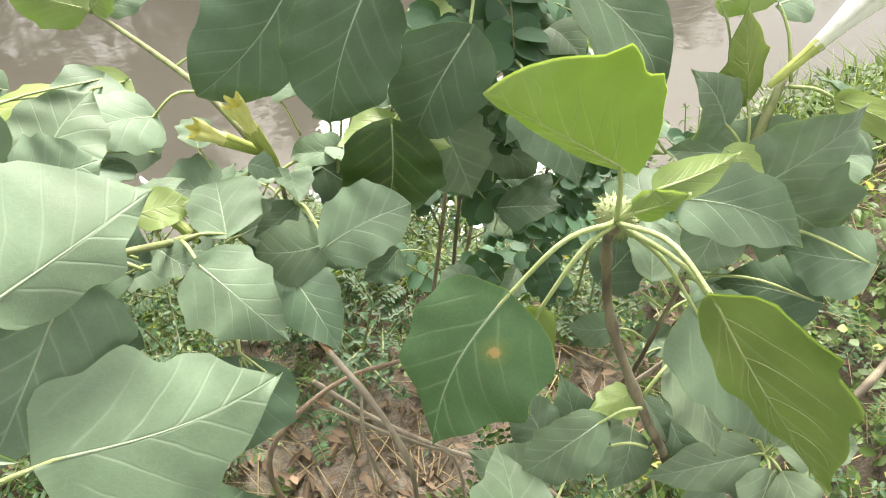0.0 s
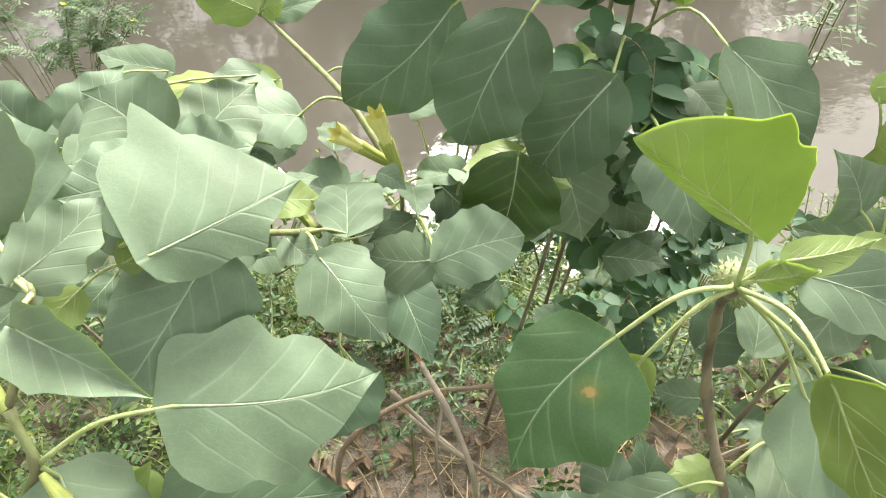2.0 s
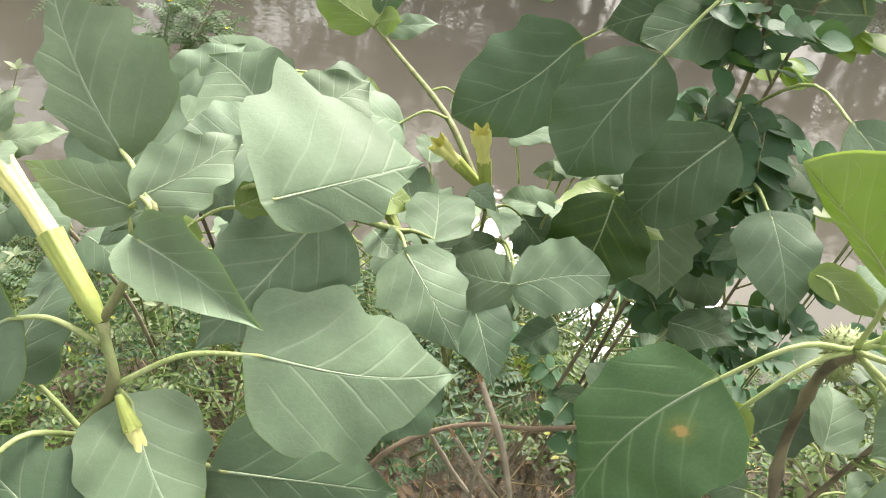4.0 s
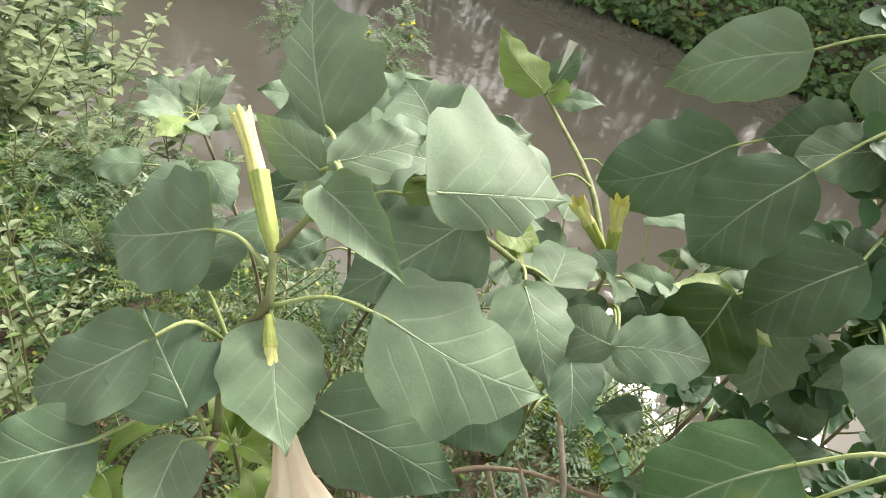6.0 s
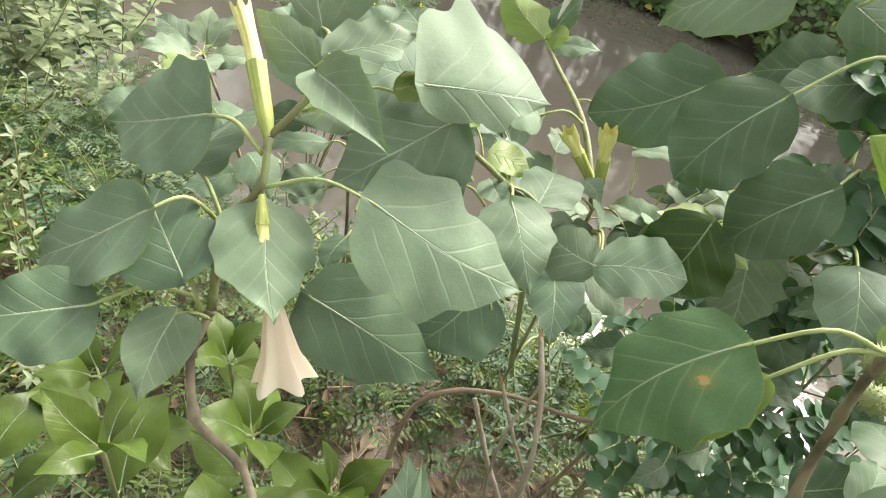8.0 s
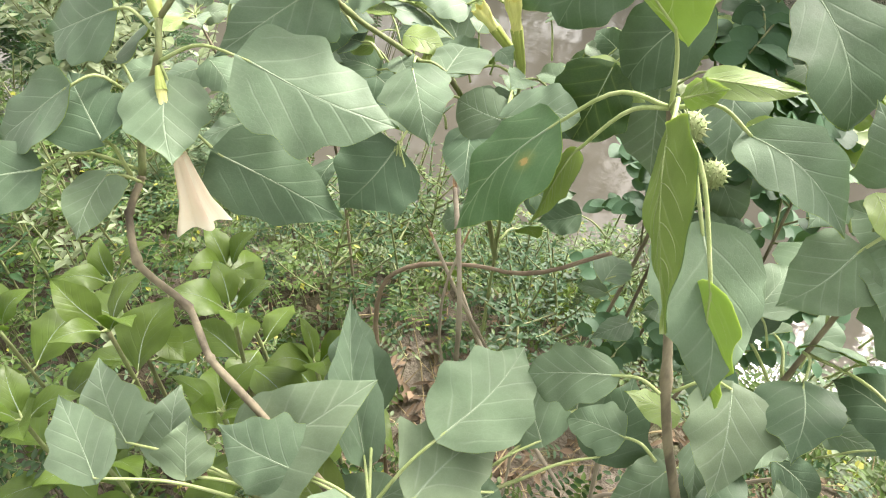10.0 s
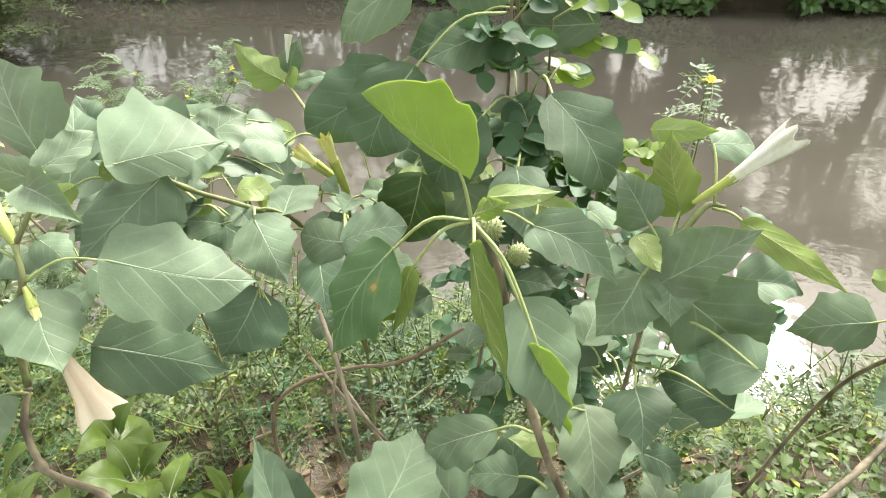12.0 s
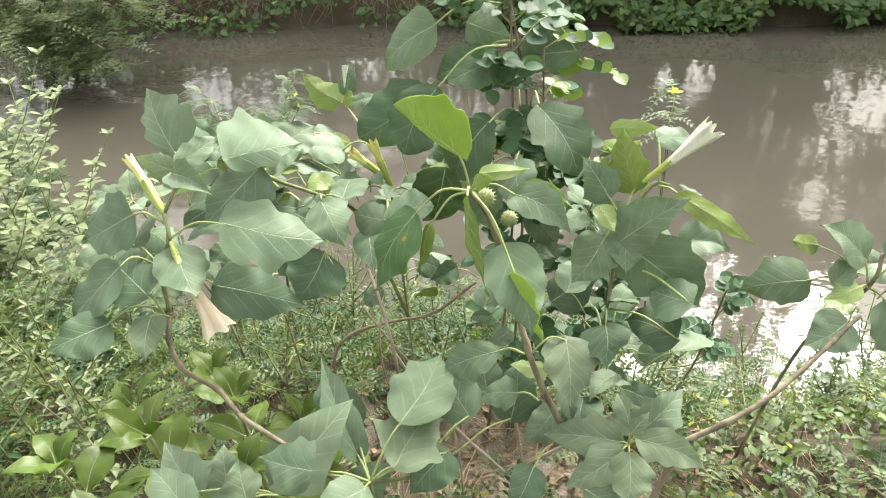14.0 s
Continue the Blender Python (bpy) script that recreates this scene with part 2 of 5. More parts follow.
def soil_material():
    k = Mat("soil")
    p = k.place()
    big, mid, fine = k.noise(2.2, 4.0, p), k.noise(14.0, 5.0, p, 0.65), k.noise(120.0, 4.0, p, 0.7)
    col = k.mix(k.ramp(mid, 0.35, 0.66), (0.20, 0.165, 0.13), (0.36, 0.315, 0.26))
    col = k.mix(k.ramp(big, 0.45, 0.62), col, (0.15, 0.125, 0.075))
    col = k.mix(k.math("MULTIPLY", fine, 0.45), col, (0.12, 0.085, 0.06))
    moss = k.ramp(k.noise(6.0, 4.0, p), 0.52, 0.66)
    col = k.mix(k.math("MULTIPLY", moss, 0.5), col, (0.085, 0.12, 0.04))
    # dark humus under the weeds, darkened further for their shade; pale trodden clay on the open patch
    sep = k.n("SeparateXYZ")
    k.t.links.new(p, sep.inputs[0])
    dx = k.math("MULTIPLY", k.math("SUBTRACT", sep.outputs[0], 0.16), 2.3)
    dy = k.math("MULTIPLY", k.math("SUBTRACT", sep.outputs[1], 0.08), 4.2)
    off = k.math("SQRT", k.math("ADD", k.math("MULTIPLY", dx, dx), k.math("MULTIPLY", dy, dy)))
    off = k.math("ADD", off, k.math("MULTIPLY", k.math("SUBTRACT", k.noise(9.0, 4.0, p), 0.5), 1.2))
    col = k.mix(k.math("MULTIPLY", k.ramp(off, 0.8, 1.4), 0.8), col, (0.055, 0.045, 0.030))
    k.bump(k.math("ADD", mid, k.math("MULTIPLY", fine, 0.5)), 0.8, 0.02)
    return k.done(col, 0.9, 0.15)


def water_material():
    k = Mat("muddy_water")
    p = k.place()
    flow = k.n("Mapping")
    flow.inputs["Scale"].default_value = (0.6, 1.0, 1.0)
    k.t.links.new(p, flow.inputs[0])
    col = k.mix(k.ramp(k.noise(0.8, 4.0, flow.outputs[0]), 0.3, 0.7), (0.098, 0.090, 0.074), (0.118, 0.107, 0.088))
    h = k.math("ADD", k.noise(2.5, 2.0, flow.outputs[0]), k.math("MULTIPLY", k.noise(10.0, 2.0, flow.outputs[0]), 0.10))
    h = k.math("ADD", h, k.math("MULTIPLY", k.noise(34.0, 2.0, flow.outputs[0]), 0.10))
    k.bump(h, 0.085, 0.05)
    # index set above plain water's to strengthen the mirrored sky
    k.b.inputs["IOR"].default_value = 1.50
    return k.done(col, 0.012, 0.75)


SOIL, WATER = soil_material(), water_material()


# ---- mesh helpers ----
class Geo:
    """Collects vertices and faces, with a UV and a material number for each face."""

    def __init__(self):
        self.v, self.f, self.uv, self.mi = [], [], [], []

    def add(self, verts, faces, uvs=None, mat=0):
        o = len(self.v)
        self.v.extend(verts)
        for n, face in enumerate(faces):
            self.f.append([o + i for i in face])
            self.mi.append(mat)
            self.uv.append([uvs[i] for i in face] if uvs else [(0.0, 0.0)] * len(face))

    def mesh(self, name, mats, smooth=True):
        me = bpy.data.meshes.new(name)
        me.from_pydata([tuple(p) for p in self.v], [], self.f)
        for m in mats if isinstance(mats, (list, tuple)) else [mats]:
            me.materials.append(m)
        layer = me.uv_layers.new(name="UVMap")
        flat = [c for face in self.uv for uv in face for c in uv]
        layer.data.foreach_set("uv", flat)
        me.polygons.foreach_set("material_index", self.mi)
        me.polygons.foreach_set("use_smooth", [smooth] * len(self.f))
        me.update()
        return me


def part(name, geo, mats, parent=None, label="", smooth=True):
    """One mesh object under a thing or a part."""
    ob = new(name, geo.mesh(name, mats, smooth))
    if parent is not None:
        ob.parent = parent
        ob.matrix_parent_inverse = Matrix.Identity(4)
    if label:
        tagged(ob, label)
    return ob


def thing(name, label, category, group="", kind=""):
    """An Empty at the world's origin of its meshes, which all use world places."""
    return tagged(new(name), label, category, group, kind)


def spline(points, n):
    """n + 1 places on a smooth line through the points."""
    pts = [Vector(p) for p in points]
    pts = [2 * pts[0] - pts[1]] + pts + [2 * pts[-1] - pts[-2]]
    out, spans = [], len(pts) - 3
    for i in range(n + 1):
        s = min(i / n * spans, spans - 1e-6)
        k, f = int(s), s - int(s)
        a, b, c, d = pts[k:k + 4]
        out.append(0.5 * ((2 * b) + (c - a) * f + (2 * a - 5 * b + 4 * c - d) * f * f + (3 * b - a - 3 * c + d) * f ** 3))
    return out


def tube(geo, line, radii, sides=8, mat=0, wobble=0.0, caps=True):
    """A tapered tube along a line of places."""
    n = len(line)
    rings = []
    axis = (line[1] - line[0]).normalized()
    ref = axis.cross(Vector((0.3, 0.9, 0.2))).normalized()
    for i, p in enumerate(line):
        d = (line[min(i + 1, n - 1)] - line[max(i - 1, 0)]).normalized()
        ref = (ref - d * ref.dot(d)).normalized()
        other = d.cross(ref)
        r = radii[i] if isinstance(radii, (list, tuple)) else radii
        rings.append([p + (ref * math.cos(a) + other * math.sin(a)) * r * (1 + wobble * math.sin(3 * a + i * 1.7))
                      for a in (2 * math.pi * s / sides for s in range(sides))])
    verts = [v for ring in rings for v in ring]
    faces = [[i * sides + s, i * sides + (s + 1) % sides, (i + 1) * sides + (s + 1) % sides, (i + 1) * sides + s]
             for i in range(n - 1) for s in range(sides)]
    if caps:
        faces.append(list(range(sides))[::-1])
        faces.append([(n - 1) * sides + s for s in range(sides)])
    uvs = [(i / (n - 1), s / sides) for i in range(n) for s in range(sides)]
    geo.add(verts, faces, uvs, mat)


def lerp_list(values, n):
    return [float(v) for v in np.interp(np.linspace(0, 1, n), np.linspace(0, 1, len(values)), values)]


OUTLINES = {
    "ovate": ((0, .02, .06, .14, .28, .44, .60, .74, .85, .93, 1), (0, .44, .76, .95, 1, .94, .77, .51, .27, .10, 0)),
    "heart": ((0, .015, .05, .12, .24, .40, .56, .70, .83, .92, 1), (0, .50, .82, .96, 1, .96, .83, .60, .33, .13, 0)),
    "round": ((0, .03, .09, .2, .4, .56, .7, .82, .91, .965, 1), (0, .36, .66, .91, 1, .97, .86, .67, .43, .21, 0)),
    "lance": ((0, .05, .12, .25, .42, .58, .72, .84, .93, 1), (0, .16, .40, .78, 1, .92, .70, .42, .18, 0)),
    "star": ((0, .03, .09, .18, .32, .48, .64, .78, .89, .95, 1), (0, .34, .64, .88, 1, .84, .66, .42, .20, .09, 0)),
}


def outline(u, shape):
    """Half width of a blade at u, for a width of 1."""
    us, ws = OUTLINES[shape]
    return 0.5 * float(np.interp(u, us, ws))


def blade_geo(base, tip, width, normal, shape="ovate", bend=0.08, fold=0.15, wave=0.05, teeth=0.09, seed=0, thick=0.0006,
              nu=30, nv=7, skew=0.0, curl=0.06, twist=0.0, pairs=4, calm=1.0, lobe=0.08, vein_lift=0.2):
    """A leaf blade as a thin solid: upper sheet (material 0), lower sheet (material 1). bend arches it towards its normal,
    fold lifts its halves, curl rolls the margins, skew makes one half wider, twist turns it towards the tip."""
    r = random.Random(seed)
    base, tip, normal = Vector(base), Vector(tip), Vector(normal)
    axis = tip - base
    length = axis.length
    axis.normalize()
    normal = (normal - axis * normal.dot(axis)).normalized()
    across = axis.cross(normal) * -1
    ph = [r.uniform(0, 6.28) for _ in range(6)]
    tooth = [r.choice((0.0, 0.3, 0.7, 1.0, 1.5)) for _ in range(16)]
    rate = r.uniform(3.0, 4.2)
    sway = r.uniform(-0.07, 0.07)
    twist += calm * r.uniform(-0.28, 0.28)
    curl += calm * r.uniform(-0.08, 0.18)
    wave *= r.uniform(0.35, 1.0)
    nod = calm * r.uniform(-0.03, 0.14)
    lean = calm * r.uniform(-0.10, 0.10)
    dent, dent_at, dent_side = calm * r.choice((0.0, 0.0, 0.12, 0.2)), r.uniform(0.3, 0.75), r.choice((-1, 1))

    def at(u, v, lift=0.0):
        half = outline(u, shape) * width * (1 + (skew + lean) * (1 if v > 0 else -1))
        tt = u * rate + (0.4 if v > 0 else 0.0) + ph[0]
        peak = max(0.0, 1 - abs((tt % 1.0) - 0.64) * (1.7 if (tt % 1.0) < 0.64 else 3.6))
        out = teeth * tooth[int(tt) % 16] * peak * min(1.0, 4 * u) * min(1.0, 3.5 * (1 - u))
        wobble = 0.025 * math.sin(23 * u + ph[4] + 3 * (v > 0))
        bite = dent * max(0.0, 1 - abs(u - dent_at) * 7) if v * dent_side > 0 else 0.0
        lat = v * half * (1 + (out * 1.7 + wobble - bite) * abs(v) ** 2)
        back = lobe * length * (abs(v) ** 1.5) * max(0.0, 1 - u * 4) ** 1.3 * (0 if shape == "lance" else 1)
        arch = bend * length * 3.6 * u * (1 - u) - nod * length * (max(0.0, u - 0.6) / 0.4) ** 2
        rise = fold * abs(lat) - curl * lat * lat / max(width, 1e-4) * 2 + twist * lat * u
        rip = wave * width * abs(v) ** 1.5 * (math.sin(8 * u + ph[1 + (v > 0)]) + 0.5 * math.sin(19 * u + ph[3] + 2 * v))
        s = (u - 0.34 * abs(v)) * (pairs + 0.8) + (0.45 if v > 0 else 0)
        quilt = -0.0015 * width * math.cos(s * 2 * math.pi) * (1 - abs(v)) * min(1.0, abs(v) * 5)
        x = sway * length * math.sin(math.pi * u)
        return base + axis * (u * length - back) + across * (lat + x) + normal * (arch + rise + rip + quilt + lift), lat

    top, low, uvs = [], [], []
    for i in range(nu + 1):
        u = i / nu
        for j in range(-nv, nv + 1):
            p, lat = at(u, j / nv)
            top.append(p)
            low.append(p - normal * thick)
            uvs.append((u, 0.5 + lat / max(width, 1e-4) * 0.96))
    row = 2 * nv + 1
    faces = [[i * row + j, i * row + j + 1, (i + 1) * row + j + 1, (i + 1) * row + j] for i in range(nu) for j in range(row - 1)]
    geo = Geo()
    geo.add(top, [f[::-1] for f in faces], uvs, 0)
    geo.add(low, faces, uvs, 1)
    centre = [at(i / nu, 0.0, -thick / 2)[0] for i in range(nu + 1)]
    # side veins on the surface, bowed forward
    veins = []
    for side in (-1, 1):
        for k in range(pairs):
            u0 = 0.03 + 0.80 * (k + (0.25 if side > 0 else 0.0) + r.uniform(-0.1, 0.1)) / pairs
            if u0 > 0.86:
                continue
            reach = r.uniform(0.6, 0.8)
            line = []
            for q in range(8):
                w = q / 7
                line.append(at(min(0.97, max(0.01, u0 + 0.30 * w ** 1.35 * (1 - 0.45 * u0))), side * reach * w, thick * vein_lift)[0])
            veins.append(line)
    return geo, centre, normal, veins


LEAF_COUNT = [0]


def leaf(plant, base, tip, width, normal, root=None, sag=0.0, under=False, shape="ovate", mats=None, name="leaf", label="",
         stalk=0.0015, ribs=True, **kw):
    """A blade under its plant; petiole, midrib and side veins are one sub-part. under: the lower side shows."""
    LEAF_COUNT[0] += 1
    nrm = -Vector(normal) if under else Vector(normal)
    if shape in ("ovate", "heart") and not kw.get("skew"):
        width *= 1.08
    if under:
        kw["bend"] = -kw.get("bend", 0.08)
        kw["vein_lift"] = -1.2
    geo, centre, up, veins = blade_geo(base, tip, width, nrm, shape, seed=LEAF_COUNT[0] * 13 + 5, **kw)
    ob = part(name, geo, mats or [TOP, UNDER], plant, label)
    g = Geo()
    base = Vector(base)
    line, radii = [], []
    if root is not None:
        root = Vector(root)
        length = (base - root).length
        mid = (base + root) / 2 + Vector((0, 0, length * (0.12 + sag)))
        line = spline([root, mid, base], 9)[:-1]
        radii = lerp_list([stalk * 1.15, stalk * 0.85], 9)
    rib = centre[: int(len(centre) * 0.94)]
    if line:
        tube(g, line + rib[:2], radii + [stalk * 0.75, stalk * 0.6], 6)
    tube(g, rib, lerp_list([stalk * 0.66, stalk * 0.40, stalk * 0.26, stalk * 0.16], len(rib)), 6, 1)
    if ribs and under:
        size = min(1.0, max(0.45, width / 0.08))
        for v in veins:
            tube(g, v, lerp_list([0.00046 * size, 0.00030 * size, 0.00008 * size], len(v)), 4, 1, caps=False)
    part("petiole", g, [PETIOLE, PETIOLE if under else VEIN], ob)
    return ob


def kinked(points, hold=0.16):
    """Points along a path of nearly straight pieces that turn sharply."""
    points = [Vector(p) for p in points]
    out = [points[0]]
    for a, b in zip(points, points[1:]):
        out += [a.lerp(b, hold), a.lerp(b, 1 - hold)]
    return out + [points[-1]]


def stem(plant, points, radii, mat, name="stem", n=28, sides=9, nodes=(), label=""):
    """A branch with swollen nodes where leaves sit."""
    line = spline(points, n)
    rad = lerp_list(radii, n + 1)
    for f in nodes:
        i = round(f * n)
        rad[i] *= 1.4
    g = Geo()
    tube(g, line, rad, sides, 0, 0.05)
    return part(name, g, mat, plant, label)


# ---- the ground: near bank, stream bed, far bank, one sheet to the horizon ----
def smooth(a, b, x):
    t = min(1.0, max(0.0, (x - a) / (b - a)))
    return t * t * (3 - 2 * t)


def ground_height(x, y):
    edge = 1.28 - 0.24 * smooth(0.15, 0.6, x) + 0.38 * smooth(1.35, 2.2, x) + 0.06 * math.sin(1.7 * x) + 0.04 * math.sin(4.3 * x + 1)
    far = 5.78 + 0.10 * math.sin(1.1 * x + 2) + 0.05 * math.sin(3.7 * x)
    z = -0.78 * smooth(edge - 1.0, edge + 0.08, y) - 0.35 * smooth(edge, edge + 0.8, y)
    z += 0.40 * smooth(far - 0.7, far - 0.02, y) + 0.42 * smooth(far - 0.03, far + 0.18, y) + 0.35 * smooth(far + 0.1, far + 4, y)
    n = noise.fractal((x * 2.2, y * 2.2, 0.3), 1.0, 2.0, 4) * 0.035 + noise.fractal((x * 14, y * 14, 1.7), 1.0, 2.0, 3) * 0.010
    return z + n * (1.0 if y < edge + 0.2 else 1.6)


def steps(parts):
    out = [parts[0][0]]
    for a, b, s in parts:
        k = max(1, round((b - a) / s))
        out += [a + (b - a) * (i + 1) / k for i in range(k)]
    return out


xs = steps([(-90, -20, 14), (-20, -4, 2), (-4, -1.2, 0.2), (-1.2, 1.8, 0.035), (1.8, 4, 0.2), (4, 20, 2), (20, 90, 14)])
ys = steps([(-60, -10, 10), (-10, -1.5, 1.0), (-1.5, -0.6, 0.1), (-0.6, 1.5, 0.035), (1.5, 5.0, 0.35), (5.0, 6.6, 0.06), (6.6, 12, 0.6), (12, 90, 13)])
g = Geo()
g.add([(x, y, ground_height(x, y)) for y in ys for x in xs],
      [[j * len(xs) + i, j * len(xs) + i + 1, (j + 1) * len(xs) + i + 1, (j + 1) * len(xs) + i]
       for j in range(len(ys) - 1) for i in range(len(xs) - 1)])
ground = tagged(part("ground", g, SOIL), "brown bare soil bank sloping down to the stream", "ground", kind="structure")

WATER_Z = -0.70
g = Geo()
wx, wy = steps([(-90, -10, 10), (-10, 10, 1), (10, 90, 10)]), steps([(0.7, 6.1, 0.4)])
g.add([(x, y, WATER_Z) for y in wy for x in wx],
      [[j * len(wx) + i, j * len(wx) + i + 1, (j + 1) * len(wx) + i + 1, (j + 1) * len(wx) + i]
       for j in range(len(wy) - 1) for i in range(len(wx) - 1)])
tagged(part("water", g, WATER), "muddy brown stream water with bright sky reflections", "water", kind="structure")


# ---- small foliage ----
def mini(geo, base, way, normal, length, width, mat=0, droop=0.15):
    """A small folded leaf of eight triangles."""
    way = Vector(way).normalized()
    normal = Vector(normal)
    normal = normal - way * normal.dot(way)
    if normal.length < 1e-4:
        normal = way.orthogonal()
    normal.normalize()
    side = way.cross(normal)
    base = Vector(base)

    def at(u, v, lift):
        return base + way * (u * length) + side * (v * width) + normal * (lift * length - droop * length * u * u)

    verts = [at(0, 0, 0), at(0.4, 0, 0), at(0.75, 0, 0), at(1, 0, 0), at(0.36, 0.5, 0.07), at(0.72, 0.36, 0.05), at(0.36, -0.5, 0.07), at(0.72, -0.36, 0.05)]
    geo.add(verts, [[0, 4, 1], [0, 1, 6], [1, 4, 5, 2], [1, 2, 7, 6], [2, 5, 3], [2, 3, 7]], None, mat)


def oval(geo, base, way, normal, length, width, mat=0, droop=0.12):
    """A small rounded leaf, folded a little along its rib."""
    way = Vector(way).normalized()
    normal = Vector(normal)
    normal = normal - way * normal.dot(way)
    normal = (normal if normal.length > 1e-4 else way.orthogonal()).normalized()
    side = way.cross(normal)
    base = Vector(base)

    def at(u, v, lift):
        return base + way * (u * length) + side * (v * width) + normal * ((lift - droop * u * u) * length)

    us, ws = (0.06, 0.22, 0.42, 0.62, 0.80, 0.93), (0.20, 0.43, 0.5, 0.46, 0.33, 0.17)
    rib = [at(0, 0, 0)] + [at(u, 0, 0) for u in us] + [at(1, 0, 0)]
    edge = [[at(u, s * w, 0.16 * w) for u, w in zip(us, ws)] for s in (1, -1)]
    n = len(us)
    faces = []
    for k, flip in ((0, 1), (1, -1)):
        o = n + 2 + k * n
        ring = [[0, o, 1]] + [[i + 1, o + i, o + i + 1, i + 2] for i in range(n - 1)] + [[n, o + n - 1, n + 1]]
        faces += [f[::flip] for f in ring]
    geo.add(rib + edge[0] + edge[1], faces, None, mat)


def rand_way(r, up=0.3):
    a = r.uniform(0, 2 * math.pi)
    return Vector((math.cos(a), math.sin(a), r.gauss(up, 0.35))).normalized()


def thin(geo, a, b, r0, r1=None, mat=0, mid=None, n=4, sides=4):
    tube(geo, spline([a, mid or (Vector(a) + Vector(b)) / 2, b], n), lerp_list([r0, r1 or r0 * 0.6], n + 1), sides, mat, caps=False)


def pinnate(geo, base, way, length, pairs, leaflet, r, mat=0, stalk_mat=1, wide=0.5):
    """A feather-shaped leaf: a thin rib and pairs of leaflets."""
    way = Vector(way).normalized()
    side = way.cross(Vector((0, 0, 1)))
    side = side.normalized() if side.length > 0.05 else Vector((1, 0, 0))
    up = side.cross(way).normalized()
    base = Vector(base)
    tip = base + way * length - Vector((0, 0, 0.18 * length))
    line = spline([base, base + way * length * 0.5 + up * length * 0.06, tip], 4)
    tube(geo, line, lerp_list([0.0009, 0.0004], 5), 3, stalk_mat, caps=False)
    full = spline([base, base + way * length * 0.5 + up * length * 0.06, tip], pairs + 1)
    for i, p in enumerate(full[1:-1] if pairs > 2 else full[1:]):
        for s in (-1, 1):
            d = side * s + way * 0.35 + up * r.uniform(-0.15, 0.25)
            mini(geo, p, d, up + side * r.uniform(-0.3, 0.3), leaflet * r.uniform(0.8, 1.15), leaflet * wide, mat, 0.1)
    mini(geo, tip, way, up, leaflet, leaflet * wide, mat, 0.1)


r = random.Random(11)


def bare(x, y):
    """Under 1 on the patch of bare soil between the stems."""
    return math.hypot((x - 0.16) / 0.40, (y - 0.08) / 0.19)



# low fern-like cover on the slope
g = Geo()
for _ in range(4300):
    x, y = r.uniform(-1.4, 1.3), r.uniform(-0.85, 1.32)
    if (bare(x, y) < 1 + r.uniform(-0.3, 0.1) and r.random() < 0.86) or (x > 0.55 and r.random() < 0.6):
        continue
    h = r.uniform(0.0, 0.16) * (0.6 + smooth(0.1, 0.7, y) + 0.9 * smooth(-0.0, -0.3, y))
    base = (x, y, ground_height(x, y) + h)
    if h > 0.03:
        thin(g, (x + r.uniform(-.02, .02), y, ground_height(x, y)), base, 0.0012, 0.0008, 1, None, 2, 3)
    for _ in range(r.choice((1, 2, 3))):
        pinnate(g, base, rand_way(r, 0.35), r.uniform(0.05, 0.10), r.choice((4, 5, 6)), r.uniform(0.011, 0.018), r, r.choice((0, 0, 2)), 1)
tagged(part("ground_cover", g, [COVER, GREENSTEM, COVERDARK]), "fern-like green weeds covering the bank", "ground cover", kind="stuff")

# round-leaved creeper with litter under it, downstream along the bank
g = Geo()
for _ in range(4200):
    x, y = r.uniform(0.35, 2.2), r.uniform(-0.75, 1.25)
    if bare(x, y) < 1.05:
        continue
    h = abs(r.gauss(0, 0.05))
    z = ground_height(x, y) + 0.012 + h
    for _ in range(2):
        mini(g, (x + r.uniform(-.02, .02), y + r.uniform(-.02, .02), z), rand_way(r, 0.1), (r.gauss(0, .3), r.gauss(0, .3), 1), r.uniform(0.014, 0.034), r.uniform(0.010, 0.022))
tagged(part("creeper", g, COVER), "low creeping weed with small rounded leaves on the bank", "creeper", kind="stuff")

# grass near the water's edge
g = Geo()
for _ in range(2600):
    x, y = r.gauss(0.36, 0.26), r.uniform(0.42, 1.05)
    if r.random() < 0.12:
        x = r.uniform(-1.4, 1.9)
    base = Vector((x, y, ground_height(x, y) - 0.005))
    d = rand_way(r, 1.5)
    ln = r.uniform(0.07, 0.2) * (1 if y < 0.8 else 0.6)
    side = d.cross(Vector((r.gauss(0, 1), r.gauss(0, 1), 0.2))).normalized() * r.uniform(0.0016, 0.0034)
    flat = Vector((d.x, d.y, -0.25)) * ln * 0.5
    a, b, c = base, base + d * ln * 0.55, base + d * ln * 0.8 + flat
    g.add([a - side, a + side, b + side, b - side, c], [[0, 1, 2, 3], [3, 2, 4]], None, 0)
tagged(part("grass", g, GRASS), "yellow-green grass on the wet edge of the bank", "grass", kind="stuff")

